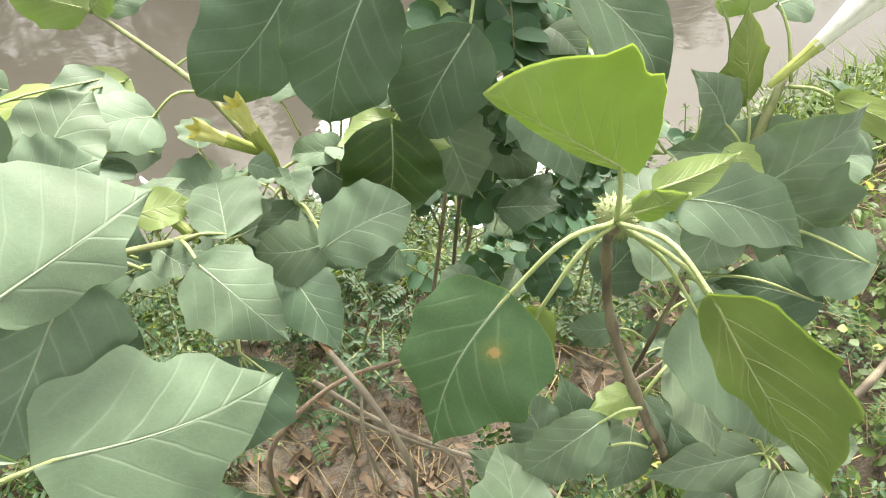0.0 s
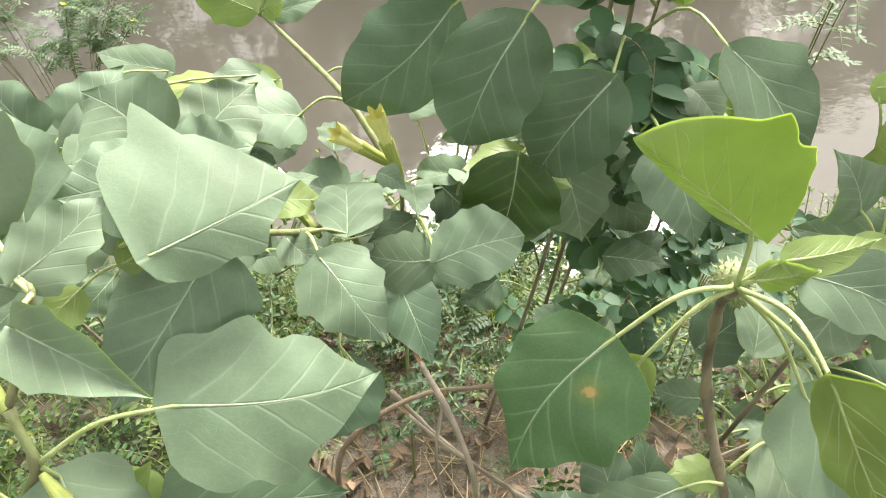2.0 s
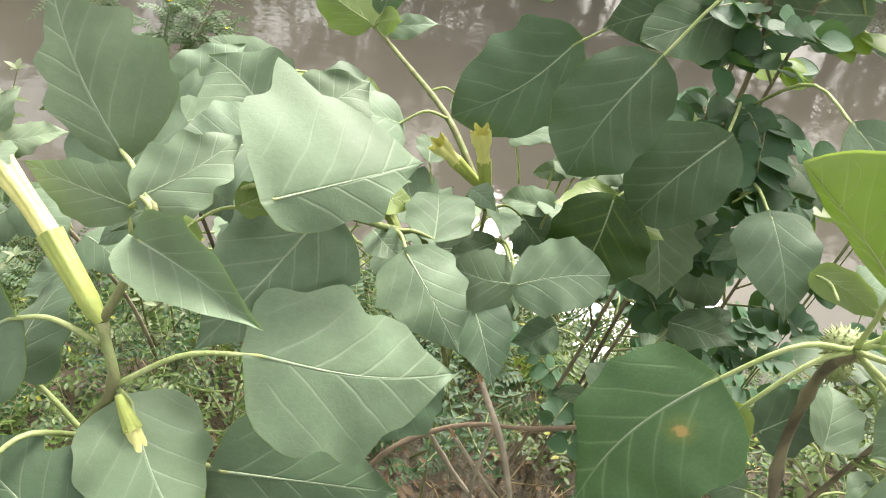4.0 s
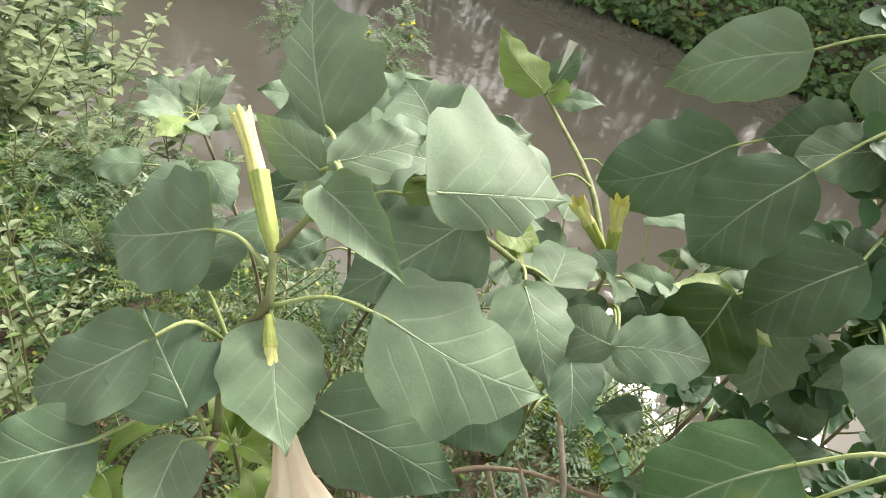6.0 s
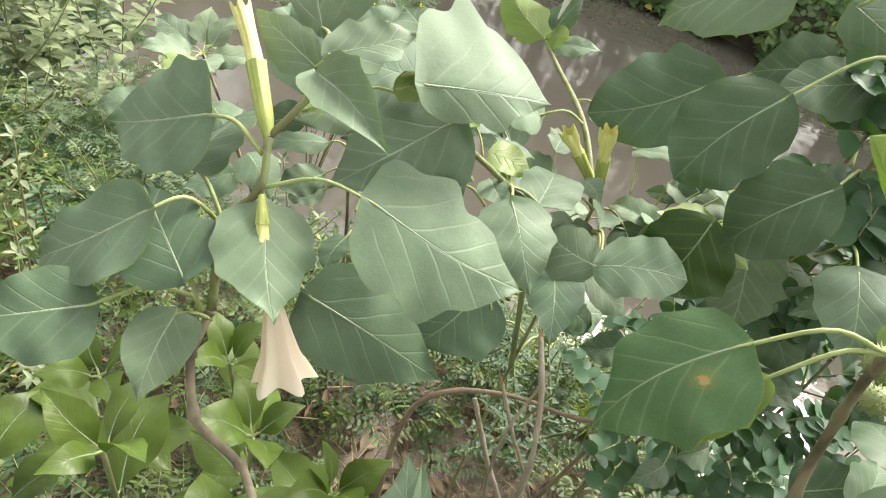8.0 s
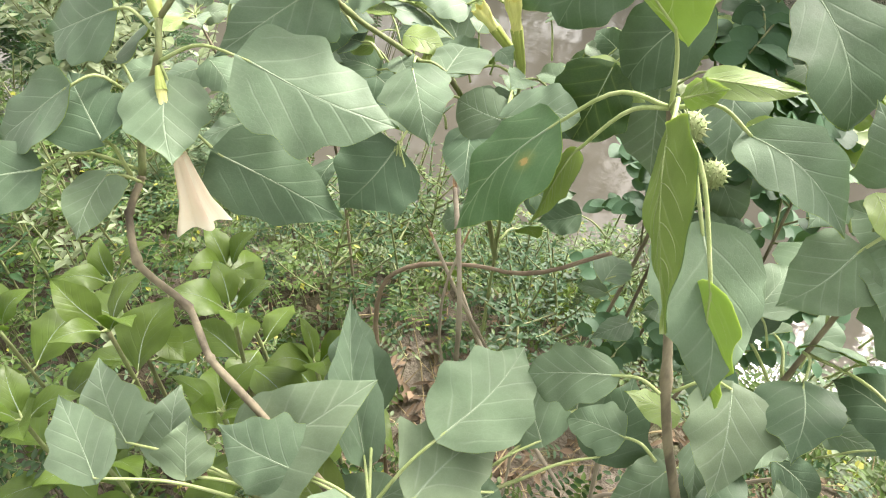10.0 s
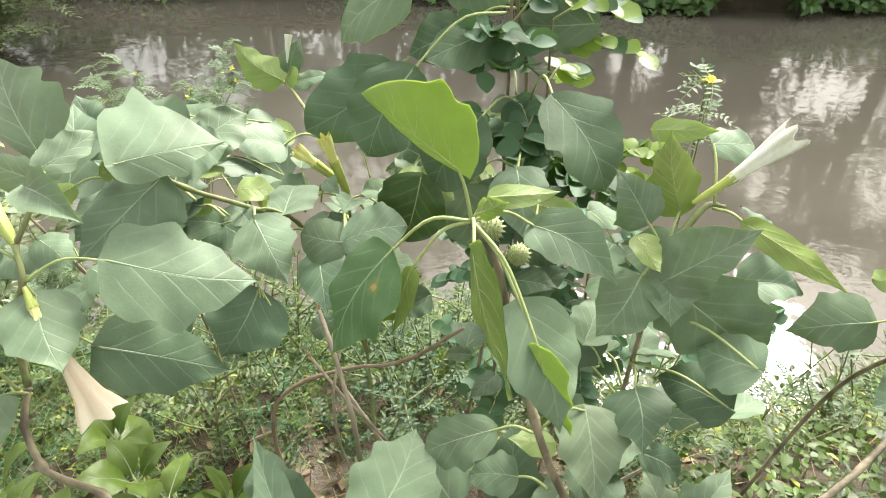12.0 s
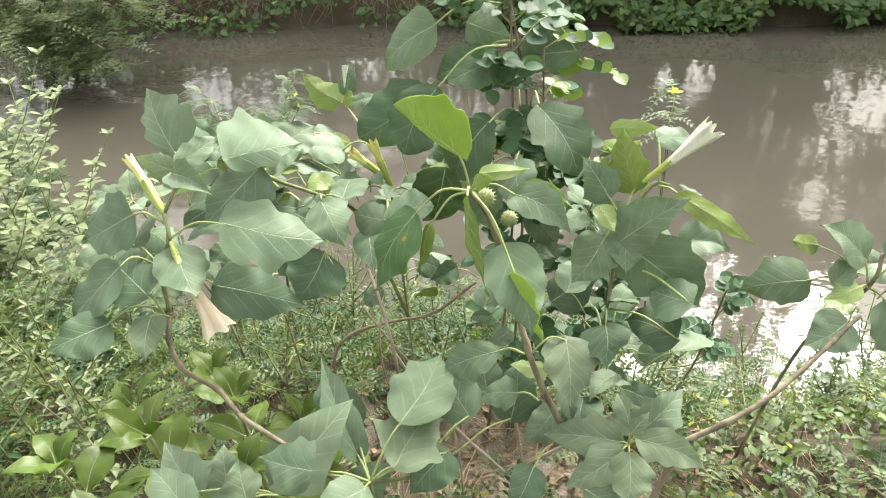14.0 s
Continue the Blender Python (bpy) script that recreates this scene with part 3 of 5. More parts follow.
# rank grass and leafy weeds along the bank, up and down the stream
g = Geo()
for _ in range(5200):
    x, y = r.uniform(1.35, 3.4), r.uniform(0.35, 1.62)
    base = Vector((x, y, ground_height(x, y) - 0.005))
    if base.z < WATER_Z + 0.02:
        continue
    if r.random() < 0.45:
        mini(g, base + Vector((0, 0, r.uniform(0.02, 0.16))), rand_way(r, 0.2), (r.gauss(0, .3), r.gauss(0, .3), 1), r.uniform(0.025, 0.055), r.uniform(0.014, 0.03), 1)
        continue
    d, ln = rand_way(r, 1.6), r.uniform(0.10, 0.30)
    side = d.cross(Vector((r.gauss(0, 1), r.gauss(0, 1), 0.2))).normalized() * r.uniform(0.002, 0.004)
    b, c = base + d * ln * 0.55, base + d * ln * 0.8 + Vector((d.x, d.y, -0.25)) * ln * 0.5
    g.add([base - side, base + side, b + side, b - side, c], [[0, 1, 2, 3], [3, 2, 4]], None, 0)
for _ in range(15000):
    x, y = r.uniform(-8, 8), r.uniform(-5.5, 1.35)
    if -1.4 < x < 2.2 and y > -0.8:
        continue
    z = ground_height(x, y)
    if z < WATER_Z + 0.02:
        continue
    s0 = r.uniform(0.035, 0.085)
    for _ in range(3):
        mini(g, (x + r.gauss(0, .05), y + r.gauss(0, .05), z + r.uniform(0.01, 0.12)), rand_way(r, 0.3), (r.gauss(0, .4), r.gauss(0, .4), 1), s0, s0 * 0.45, 1)
tagged(part("bank_weeds", g, [GRASS, COVER]), "rank green grass and leafy weeds along the bank", "weeds", kind="stuff")

# dry litter on the bare soil
g = Geo()
for _ in range(1300):
    x, y = r.gauss(0.2, 0.4), r.gauss(0.0, 0.25)
    z = ground_height(x, y) + 0.006
    mini(g, (x, y, z + r.uniform(0, 0.008)), rand_way(r, 0.0), (r.gauss(0, .35), r.gauss(0, .35), 1), r.uniform(0.012, 0.045), r.uniform(0.005, 0.015), 0, r.uniform(-0.3, 0.3))
for _ in range(620):
    x, y = r.gauss(0.15, 0.42), r.gauss(-0.02, 0.28)
    z = ground_height(x, y) + 0.006
    d = rand_way(r, 0.05) * r.uniform(0.03, 0.15)
    thin(g, (x, y, z), (x + d.x, y + d.y, z + abs(d.z) * 0.3 + 0.004), r.uniform(0.0008, 0.0022), 0.0006, 1, None, 3, 4)
for _ in range(420):
    x, y = r.uniform(0.4, 1.7), r.uniform(-0.5, 0.9)
    z = ground_height(x, y) + r.uniform(0.01, 0.09)
    d = rand_way(r, 0.15) * r.uniform(0.05, 0.18)
    thin(g, (x, y, z), (x + d.x, y + d.y, z + d.z), r.uniform(0.0008, 0.0018), 0.0006, 1, None, 3, 4)
tagged(part("leaf_litter", g, [LITTER, DRYGRASS]), "dry brown leaves and broken stalks on bare soil", "leaf litter", kind="stuff")


# ---- weeds and shrubs of the near bank ----
def leafy_weed(root, height, leaf_len, leaf_wide, mat, r, lean=(0, 0), pairs=7, label="", name="weed", group="weeds on the bank", branches=0):
    """An upright weed: a thin stem with opposite leaves that shrink towards the top."""
    x, y = root
    base = Vector((x, y, ground_height(x, y) - 0.01))
    top = base + Vector((lean[0], lean[1], height))
    mid = (base + top) / 2 + Vector((r.gauss(0, 0.02), r.gauss(0, 0.02), 0))
    ob = thing(name, label, "weed", group)
    shoots = [(spline([base, mid, top], 20), 1.0)]
    for b in range(branches):
        f = r.uniform(0.3, 0.8)
        p = shoots[0][0][int(f * 20)]
        d = rand_way(r, 0.9)
        shoots.append((spline([p, p + d * height * 0.2, p + d * height * 0.38 + Vector((0, 0, height * 0.05))], 12), 0.75))
    gl = Geo()
    for line, k in shoots:
        gs = Geo()
        tube(gs, line, lerp_list([0.0032 * k, 0.0014 * k], len(line)), 5)
        part("stem" if k == 1.0 else "branch", gs, GREENSTEM, ob)
        n = max(3, int(pairs * (1 if k == 1 else 0.6)))
        for i in range(n):
            f = 0.25 + 0.75 * i / (n - 1) if k == 1 else 0.3 + 0.7 * i / (n - 1)
            p = line[min(len(line) - 1, int(f * (len(line) - 1)))]
            a0 = (i % 2) * math.pi / 2 + r.uniform(-0.5, 0.5)
            size = leaf_len * k * (1.05 - 0.45 * f) * r.uniform(0.8, 1.15)
            for a in (a0, a0 + math.pi) if i < n - 1 else (a0, a0 + 1.57, a0 + 3.14, a0 + 4.71):
                d = Vector((math.cos(a), math.sin(a), 0.35 + 0.5 * (i == n - 1) + r.gauss(0, 0.2)))
                mini(gl, p, d, (0, 0, 1), size, size * leaf_wide, 0, 0.25)
    tagged(part("foliage", gl, mat, ob), kind="stuff")
    return ob


r = random.Random(23)
for i in range(52):
    x, y = r.uniform(-1.55, -0.42), r.uniform(-0.55, 0.95)
    leafy_weed((x, y), r.uniform(0.22, 0.40) * (1 - 0.35 * smooth(0.3, 0.8, y)), r.uniform(0.030, 0.052), 0.36, r.choice((BUSH, COVER, COVERDARK, COVER)), r,
               (r.gauss(0, .06), r.gauss(0, .05)), 9, "slender green weed with narrow leaves on the bank", branches=3)

for i in range(30):
    x, y = r.uniform(-0.35, 0.62), r.uniform(0.16, 0.66)
    leafy_weed((x, y), r.uniform(0.18, 0.42), r.uniform(0.017, 0.028), 0.40, r.choice((COVER, COVERDARK, COVER, COVERDARK)), r,
               (r.gauss(0, .05), r.gauss(0, .05)), 18, "thin green weed with narrow leaves between the stems", branches=7)

for i in range(16):
    x, y = r.uniform(0.62, 1.55), r.uniform(0.45, 0.92)
    leafy_weed((x, y), r.uniform(0.20, 0.42), r.uniform(0.03, 0.055), 0.42, r.choice((COVER, FEATHER, BUSH)), r,
               (r.gauss(0, .06), r.gauss(0, .05)), 8, "small pale green weed at the wet edge of the bank", branches=4)

# pale-leaved bush beyond the left stem
for dx, dy, h in ((-1.22, 0.98, 0.78), (-1.36, 0.86, 0.94), (-1.44, 1.08, 0.96), (-1.16, 1.12, 0.66), (-1.60, 0.84, 0.96), (-1.64, 1.10, 0.98), (-1.30, 0.70, 0.62)):
    leafy_weed((dx, dy), h + 0.08, 0.084, 0.50, BUSH, r, (r.gauss(0, .05), r.gauss(0, .04)), 15,
               "pale grey-green leafy bush at the water's edge", "bush", "pale bushes", branches=10)


def feather_shrub(root, height, spread, mat, r, label, name="shrub", n=26, leaflet=0.02, flowers=0, lean=(0, 0), start=0.15, pairs=8, least=0.45):
    """A shrub of arching twigs with feather-shaped leaves."""
    x, y = root
    base = Vector((x, y, max(WATER_Z - 0.05, ground_height(x, y) - 0.01)))
    ob = thing(name, label, "shrub")
    gl = Geo()
    for i in range(n):
        d = rand_way(r, 0.6)
        end = base + Vector((d.x * spread + lean[0], d.y * spread + lean[1], height * r.uniform(least, 1.0)))
        mid = base + (end - base) * 0.5 + Vector((0, 0, height * 0.18))
        line = spline([base, mid, end], 12)
        gs = Geo()
        tube(gs, line, lerp_list([0.0009 + 0.0035 * min(1, spread), 0.0009], 13), 4, caps=False)
        part("twig", gs, GREENSTEM, ob)
        for k in range(2 + int(10 * start), 13):
            for _ in range(2):
                dd = rand_way(r, 0.15)
                pinnate(gl, line[k], dd, r.uniform(3.2, 5.0) * leaflet, pairs, leaflet, r, 0, 1, 0.4)
        if i < flowers:
            gf = Geo()
            for _ in range(5):
                mini(gf, line[-1], rand_way(r, 0.6), (0, 0, 1), 0.012, 0.009, 0)
            part("flower", gf, FLOWERYELLOW, ob, "small yellow flower")
    tagged(part("foliage", gl, [mat, GREENSTEM], ob), kind="stuff")
    return ob


feather_shrub((-0.89, 1.62), 1.08, 0.27, FEATHER, r, "feathery weed with yellow flowers standing in the stream", "flowering_weed", 16, 0.019, 7, (0.05, -0.04), 0.66, 9, 0.80)
feather_shrub((0.49, 0.21), 0.88, 0.02, FEATHER, r, "thin feathery weed with a yellow flower head", "flowering_weed", 3, 0.011, 2, (-0.01, -0.02), 0.80, 5, 0.94)
feather_shrub((-3.42, 4.45), 1.25, 0.75, BUSH, r, "dense feathery shrub leaning over the stream", "shrub", 36, 0.050, 0, (0.25, -0.1), 0.0, 7, 0.2)
feather_shrub((-2.1, 1.35), 0.80, 0.45, COVERDARK, r, "dense feathery shrub leaning over the stream", "shrub", 30, 0.028, 0, (0.0, 0.1), 0.1, 8)
feather_shrub((-0.98, 0.62), 0.42, 0.26, FEATHER, r, "low feathery shrub on the bank", "shrub", 22, 0.014, 0, (0, 0.0), 0.2, 9)


def broad_weed(hub, r, size=0.075, label="bright green broad-leaved weed with glossy leaves"):
    """A stem that ends in a rosette of broad glossy leaves."""
    hub = Vector(hub)
    ob = thing("broad_leaved_weed", label, "weed", "broad-leaved weeds")
    foot = Vector((hub.x + r.gauss(0, .03), hub.y + 0.06, ground_height(hub.x, hub.y + 0.06) - 0.01))
    line = spline([foot, (foot + hub) / 2 + Vector((0.01, -0.01, 0)), hub], 16)
    gs = Geo()
    tube(gs, line, lerp_list([0.004, 0.0025], 17), 6)
    part("stem", gs, GREENSTEM, ob)
    for tier in range(3):
        p = line[16 - tier * 3]
        a0 = r.uniform(0, 1.57) + tier * math.pi / 2
        count = 4 if tier == 0 else 2
        for i in range(count):
            a = a0 + i * 2 * math.pi / count + r.uniform(-0.2, 0.2)
            s = size * (0.72 if tier == 0 else 1.1) * r.uniform(0.85, 1.2)
            d = Vector((math.cos(a), math.sin(a), (0.75 if tier == 0 else 0.15) + r.gauss(0, 0.22))).normalized()
            q = p + d * 0.008
            leaf(ob, q, q + d * s, s * r.uniform(0.52, 0.64), Vector((r.gauss(0, 0.2), r.gauss(0, 0.2), 1)) - d * 0.2, p, 0, False, "lance", [WEED, WEED], stalk=0.0015,
                 bend=0.14, fold=0.25, wave=0.06, teeth=0.04, nu=12, nv=4, pairs=4, ribs=False)
    return ob


r = random.Random(5)
for hub in ((-0.307, -0.243, 0.49), (-0.200, -0.175, 0.500), (-0.188, -0.236, 0.402), (-0.372, -0.329, 0.40), (-0.38, -0.16, 0.45),
            (-0.115, -0.150, 0.42), (-0.27, -0.33, 0.38), (-0.46, -0.26, 0.43), (-0.29, -0.06, 0.42)):
    broad_weed(hub, r, r.uniform(0.072, 0.090))


def round_leaf_shrub(root, top, twigs, r, leaflet=0.032, reach=0.16, label="", low=0.25, lime=0.12):
    """A slender shrub whose twigs carry small rounded leaflets."""
    ob = thing("shrub", label, "shrub")
    root, top = Vector(root), Vector(top)
    mid = (root + top) / 2 + Vector((0.03, 0.02, 0))
    line = spline([root, mid, top], 24)
    gs = Geo()
    tube(gs, line, lerp_list([0.0038, 0.0016], 25), 6)
    part("stem", gs, PURPLESTEM, ob)
    gl = Geo()
    for i in range(twigs):
        f = low + (1 - low) * i / (twigs - 1)
        p = line[int(f * 24)]
        d = rand_way(r, 0.35)
        ln = reach * r.uniform(0.6, 1.2) * (1.15 - 0.5 * f)
        end = p + d * ln
        tw = spline([p, p + d * ln * 0.5 + Vector((0, 0, 0.02)), end], 8)
        gt = Geo()
        tube(gt, tw, lerp_list([0.0018, 0.0008], 9), 4, caps=False)
        part("twig", gt, GREENSTEM, ob)
        for k in range(2, 9):
            for s in (-1, 1):
                e = d.cross(Vector((0, 0, 1))).normalized() * s + d * 0.4 + Vector((0, 0, r.gauss(0, 0.25)))
                size = leaflet * r.uniform(0.75, 1.2)
                oval(gl, tw[k], e, Vector((r.gauss(0, .3), -0.5 + r.gauss(0, .3), 1)), size, size * 0.82, 1 if (f > 1 - lime and r.random() < 0.6) else 0, 0.12)
    tagged(part("foliage", gl, [SMALLLEAF, SMALLLIME], ob), kind="stuff")
    return ob


r = random.Random(41)
round_leaf_shrub((0.24, 0.26, -0.05), (0.255, 0.16, 0.92), 30, r, 0.030, 0.15, "slender shrub with small dark rounded leaves", 0.25, 0.06)
round_leaf_shrub((0.17, 0.20, -0.02), (0.20, 0.14, 1.10), 20, r, 0.030, 0.14, "tall slender shrub with yellow-green young tips", 0.45, 0.08)
round_leaf_shrub((0.33, 0.20, -0.03), (0.34, 0.16, 0.72), 18, r, 0.028, 0.14, "slender shrub with small dark rounded leaves", 0.4, 0.06)
round_leaf_shrub((0.55, 0.25, -0.03), (0.62, 0.18, 0.45), 8, r, 0.024, 0.11, "slender shrub with small dark rounded leaves", 0.5, 0.0)


# ---- far bank: overhanging weeds and the trees that the stream mirrors ----
r = random.Random(61)
g = Geo()
for _ in range(26000):
    x = r.uniform(-9, 9)
    far = 5.78 + 0.10 * math.sin(1.1 * x + 2) + 0.05 * math.sin(3.7 * x)
    clump = noise.fractal((x * 0.9, 0, 5.1), 1.0, 2.0, 3)
    low = -0.66 + 0.22 * smooth(0.05, 0.4, -clump)
    y = far + (r.uniform(-0.30, 0.12) if r.random() < 0.55 else r.uniform(0.1, 0.9))
    z = max(ground_height(x, y), low if y < far + 0.12 else -1) + abs(r.gauss(0, 0.12))
    if y < far + 0.1 and z < low:
        continue
    open_soil = smooth(-4.6, -3.6, x) * (1 - smooth(-0.6, 0.4, x))
    if y < far + 0.25 and z < -0.12 + 0.2 * clump and r.random() < 0.85 * open_soil:
        continue
    mini(g, (x, y, z), rand_way(r, -0.2), (r.gauss(0, .4), -0.8, 0.7), r.uniform(0.04, 0.12), r.uniform(0.025, 0.07), 0 if r.random() < 0.8 else 1, 0.2)
tagged(part("far_bank_weeds", g, [FARLEAF, COVER]), "dense green weeds hanging over the dark far bank", "weeds", kind="stuff")
g = Geo()
for _ in range(150):
    x = r.uniform(-4.5, 1.0)
    a = Vector((x, 5.84, r.uniform(-0.42, -0.28)))
    b = a + Vector((r.gauss(0, 0.25), -r.uniform(0.05, 0.2), -r.uniform(0.12, 0.36)))
    thin(g, a, b, 0.004, 0.0015, 0, None, 5, 4)
tagged(part("hanging_roots", g, DEADWOOD), "brown dry roots hanging on the far bank", "roots", kind="stuff")


def tree(x, y, height, spread, r, leaves=2400, size=0.16, low=0.28):
    ob = thing("tree", "tall broad-leaved tree standing beside the stream, out of direct view", "tree", "trees along the stream")
    base = Vector((x, y, ground_height(x, y) - 0.05))
    top = base + Vector((r.gauss(0, .3), r.gauss(0, .3), height))
    trunk = spline([base, (base + top) / 2 + Vector((r.gauss(0, .15), 0, 0)), top], 14)
    gt, gl = Geo(), Geo()
    tube(gt, trunk, lerp_list([0.13, 0.08, 0.02], 15), 8, 0, 0.06)
    limbs = []
    for i in range(20):
        f = low + (0.95 - low) * i / 19
        p = trunk[int(f * 14)]
        d = rand_way(r, 0.35)
        ln = spread * (1.15 - 0.55 * f) * r.uniform(0.7, 1.15)
        limb = spline([p, p + d * ln * 0.5 + Vector((0, 0, 0.1)), p + d * ln], 6)
        tube(gt, limb, lerp_list([0.035, 0.008], 7), 5)
        limbs.append(limb)
    for _ in range(leaves):
        p = r.choice(limbs)[r.randint(2, 6)] + Vector((r.gauss(0, .24), r.gauss(0, .24), r.gauss(0, .2)))
        s = size * r.uniform(0.6, 1.3)
        mini(gl, p, rand_way(r, -0.2), (r.gauss(0, .5), r.gauss(0, .5), 1), s, s * 0.6, 0, 0.2)
    part("trunk", gt, TRUNK, ob)
    tagged(part("crown", gl, TREELEAF, ob), kind="stuff")
    return ob


r = random.Random(77)
for x, y, h, s, lo, leaves in ((-8.9, 8.4, 4.2, 1.25, 0.05, 2400), (-6.4, 8.1, 4.5, 1.15, 0.05, 2800), (-4.3, 7.9, 5.3, 1.35, 0.05, 3800), (-2.4, 8.1, 5.1, 1.6, 0.05, 4600),
                               (-0.7, 8.2, 4.8, 1.3, 0.05, 3800), (1.0, 8.0, 4.6, 1.3, 0.14, 3400), (2.1, 8.5, 4.4, 0.9, 0.10, 3400), (3.2, 8.2, 4.4, 1.2, 0.05, 3800), (4.45, 8.8, 4.5, 1.1, 0.34, 2600),
                               (6.0, 8.2, 4.4, 1.2, 0.14, 3000), (7.9, 8.3, 4.0, 1.3, 0.05, 3600), (9.8, 8.4, 3.9, 1.4, 0.05, 2200), (11.8, 8.4, 4.2, 1.7, 0.05, 1900)):
    tree(x, y, h, s, r, int(leaves * 1.5), 0.135, lo)
tree(4.9, 9.3, 7.2, 1.5, r, 1500, 0.24, 0.58)
tree(3.0, 9.9, 6.6, 1.2, r, 1200, 0.24, 0.62)
g = Geo()
for _ in range(7000):
    x, y = r.uniform(-14, 14), r.uniform(6.4, 9.4)
    z = ground_height(x, y) + r.random() * (0.22 + 0.2 * noise.fractal((x * 0.8, 1.3, 0), 1.0, 2.0, 3)) + 0.06 * (y - 6.4) * r.random()
    s = r.uniform(0.10, 0.24)
    mini(g, (x, y, z), rand_way(r, 0.0), (r.gauss(0, .5), -0.6, 0.7), s, s * 0.6)
tagged(part("undergrowth", g, TREELEAF), "dark undergrowth between the trees of the far bank", "undergrowth", kind="stuff")
# unseen trees on the near bank, added to block part of the sky's light
for x, y, h, s in ((-6.0, -3.0, 7.5, 3.2), (-2.6, -5.0, 8.0, 3.2), (1.4, -6.0, 8.0, 3.2), (5.0, -4.2, 7.5, 3.2), (7.6, -0.8, 7.0, 2.8), (-8.0, 0.4, 7.0, 2.8)):
    tree(x, y, h, s, r, 2600, 0.34, 0.3)
g = Geo()
for _ in range(12000):
    x, y = r.uniform(-40, 40), r.uniform(18.5, 22)
    z = -0.1 + r.random() ** 0.8 * (3.2 + 0.8 * noise.fractal((x * 0.35, 3.3, 0), 1.0, 2.0, 3))
    s = r.uniform(0.35, 0.9)
    mini(g, (x, y, z), rand_way(r, -0.2), (r.gauss(0, .5), -0.7, 0.7), s, s * 0.6)
tagged(part("woods", g, TREELEAF), "dense dark woods behind the far bank", "woods", kind="stuff")


# ---- the thorn-apple plants ----
def plant(label):
    return thing("thorn_apple_plant", label, "plant", "thorn-apple plants")


def trumpet(owner, base, tip, r0, r1, mats, name, flutes=5, flare=1.0, ragged=0.12, bend=0.0, n=18, sides=48, profile=None, label=""):
    """A withered trumpet or a calyx: a fluted tube that opens towards its tip."""
    base, tip = Vector(base), Vector(tip)
    axis = tip - base
    length = axis.length
    axis.normalize()
    ref = axis.orthogonal().normalized()
    other = axis.cross(ref)
    g = Geo()
    prof = profile or [1.0, 0.9, 1.0, 1.3, 1.9]
    rad = lerp_list([r0 * p for p in prof[:-1]] + [r1], n + 1)
    rnd = random.Random(len(g.v) + int(length * 1e5))
    ph = rnd.uniform(0, 6)
    for sheet in (0, 1):
        verts, uvs = [], []
        for i in range(n + 1):
            u = i / n
            for s in range(sides):
                a = 2 * math.pi * s / sides
                flute = 1 + 0.22 * u * flare * math.cos(flutes * a + ph) + 0.05 * u * math.cos(11 * a + 2)
                edge = ragged * length * max(0, u - 0.85) / 0.15 * (0.5 + 0.5 * math.cos(flutes * a + ph)) ** 2
                rr = rad[i] * flute - sheet * 0.0006
                side = ref * math.cos(a) + other * math.sin(a)
                verts.append(base + axis * (u * length + edge) + side * rr + ref * (bend * length * u * u))
                uvs.append((u, (flutes * s / sides) % 1.0))
        faces = [[i * sides + s, i * sides + (s + 1) % sides, (i + 1) * sides + (s + 1) % sides, (i + 1) * sides + s] for i in range(n) for s in range(sides)]
        g.add(verts, faces if sheet == 0 else [f[::-1] for f in faces], uvs, 0)
    return part(name, g, mats, owner, label)


def flower_stalk(owner, a, b, r0=0.0022, name="stalk"):
    g = Geo()
    thin(g, a, b, r0, r0, 0, None, 6, 6)
    return part(name, g, PETIOLE, owner)


def spiny_fruit(owner, centre, radius, seed):
    g = Geo()
    c = Vector(centre)
    rows, cols = 9, 14
    verts = [c + Vector((math.sin(p) * math.cos(q), math.sin(p) * math.sin(q), 1.08 * math.cos(p))) * radius
             for p in (math.pi * i / rows for i in range(rows + 1)) for q in (2 * math.pi * j / cols for j in range(cols))]
    g.add(verts, [[i * cols + j, (i + 1) * cols + j, (i + 1) * cols + (j + 1) % cols, i * cols + (j + 1) % cols] for i in range(rows) for j in range(cols)])
    fruit = part("fruit", g, FRUIT, owner, "round green spiny seed capsule")
    rr = random.Random(seed)
    s = Geo()
    for k in range(90):
        z = 1 - 2 * (k + 0.5) / 90
        a = k * 2.39996
        d = Vector((math.sqrt(1 - z * z) * math.cos(a), math.sqrt(1 - z * z) * math.sin(a), z))
        p = c + d * radius
        t = d.orthogonal().normalized() * radius * 0.10
        u = d.cross(t).normalized() * radius * 0.10
        s.add([p + t, p - t * 0.5 + u * 0.87, p - t * 0.5 - u * 0.87, p + d * radius * rr.uniform(0.28, 0.42)], [[0, 1, 3], [1, 2, 3], [2, 0, 3]])
    tagged(part("spines", s, FRUIT, fruit), kind="stuff")
    return fruit


DARK = [DARKTOP, UNDER]
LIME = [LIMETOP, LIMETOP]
PALE = [PALETOP, UNDER]
SPOT = [SPOTTOP, UNDER]

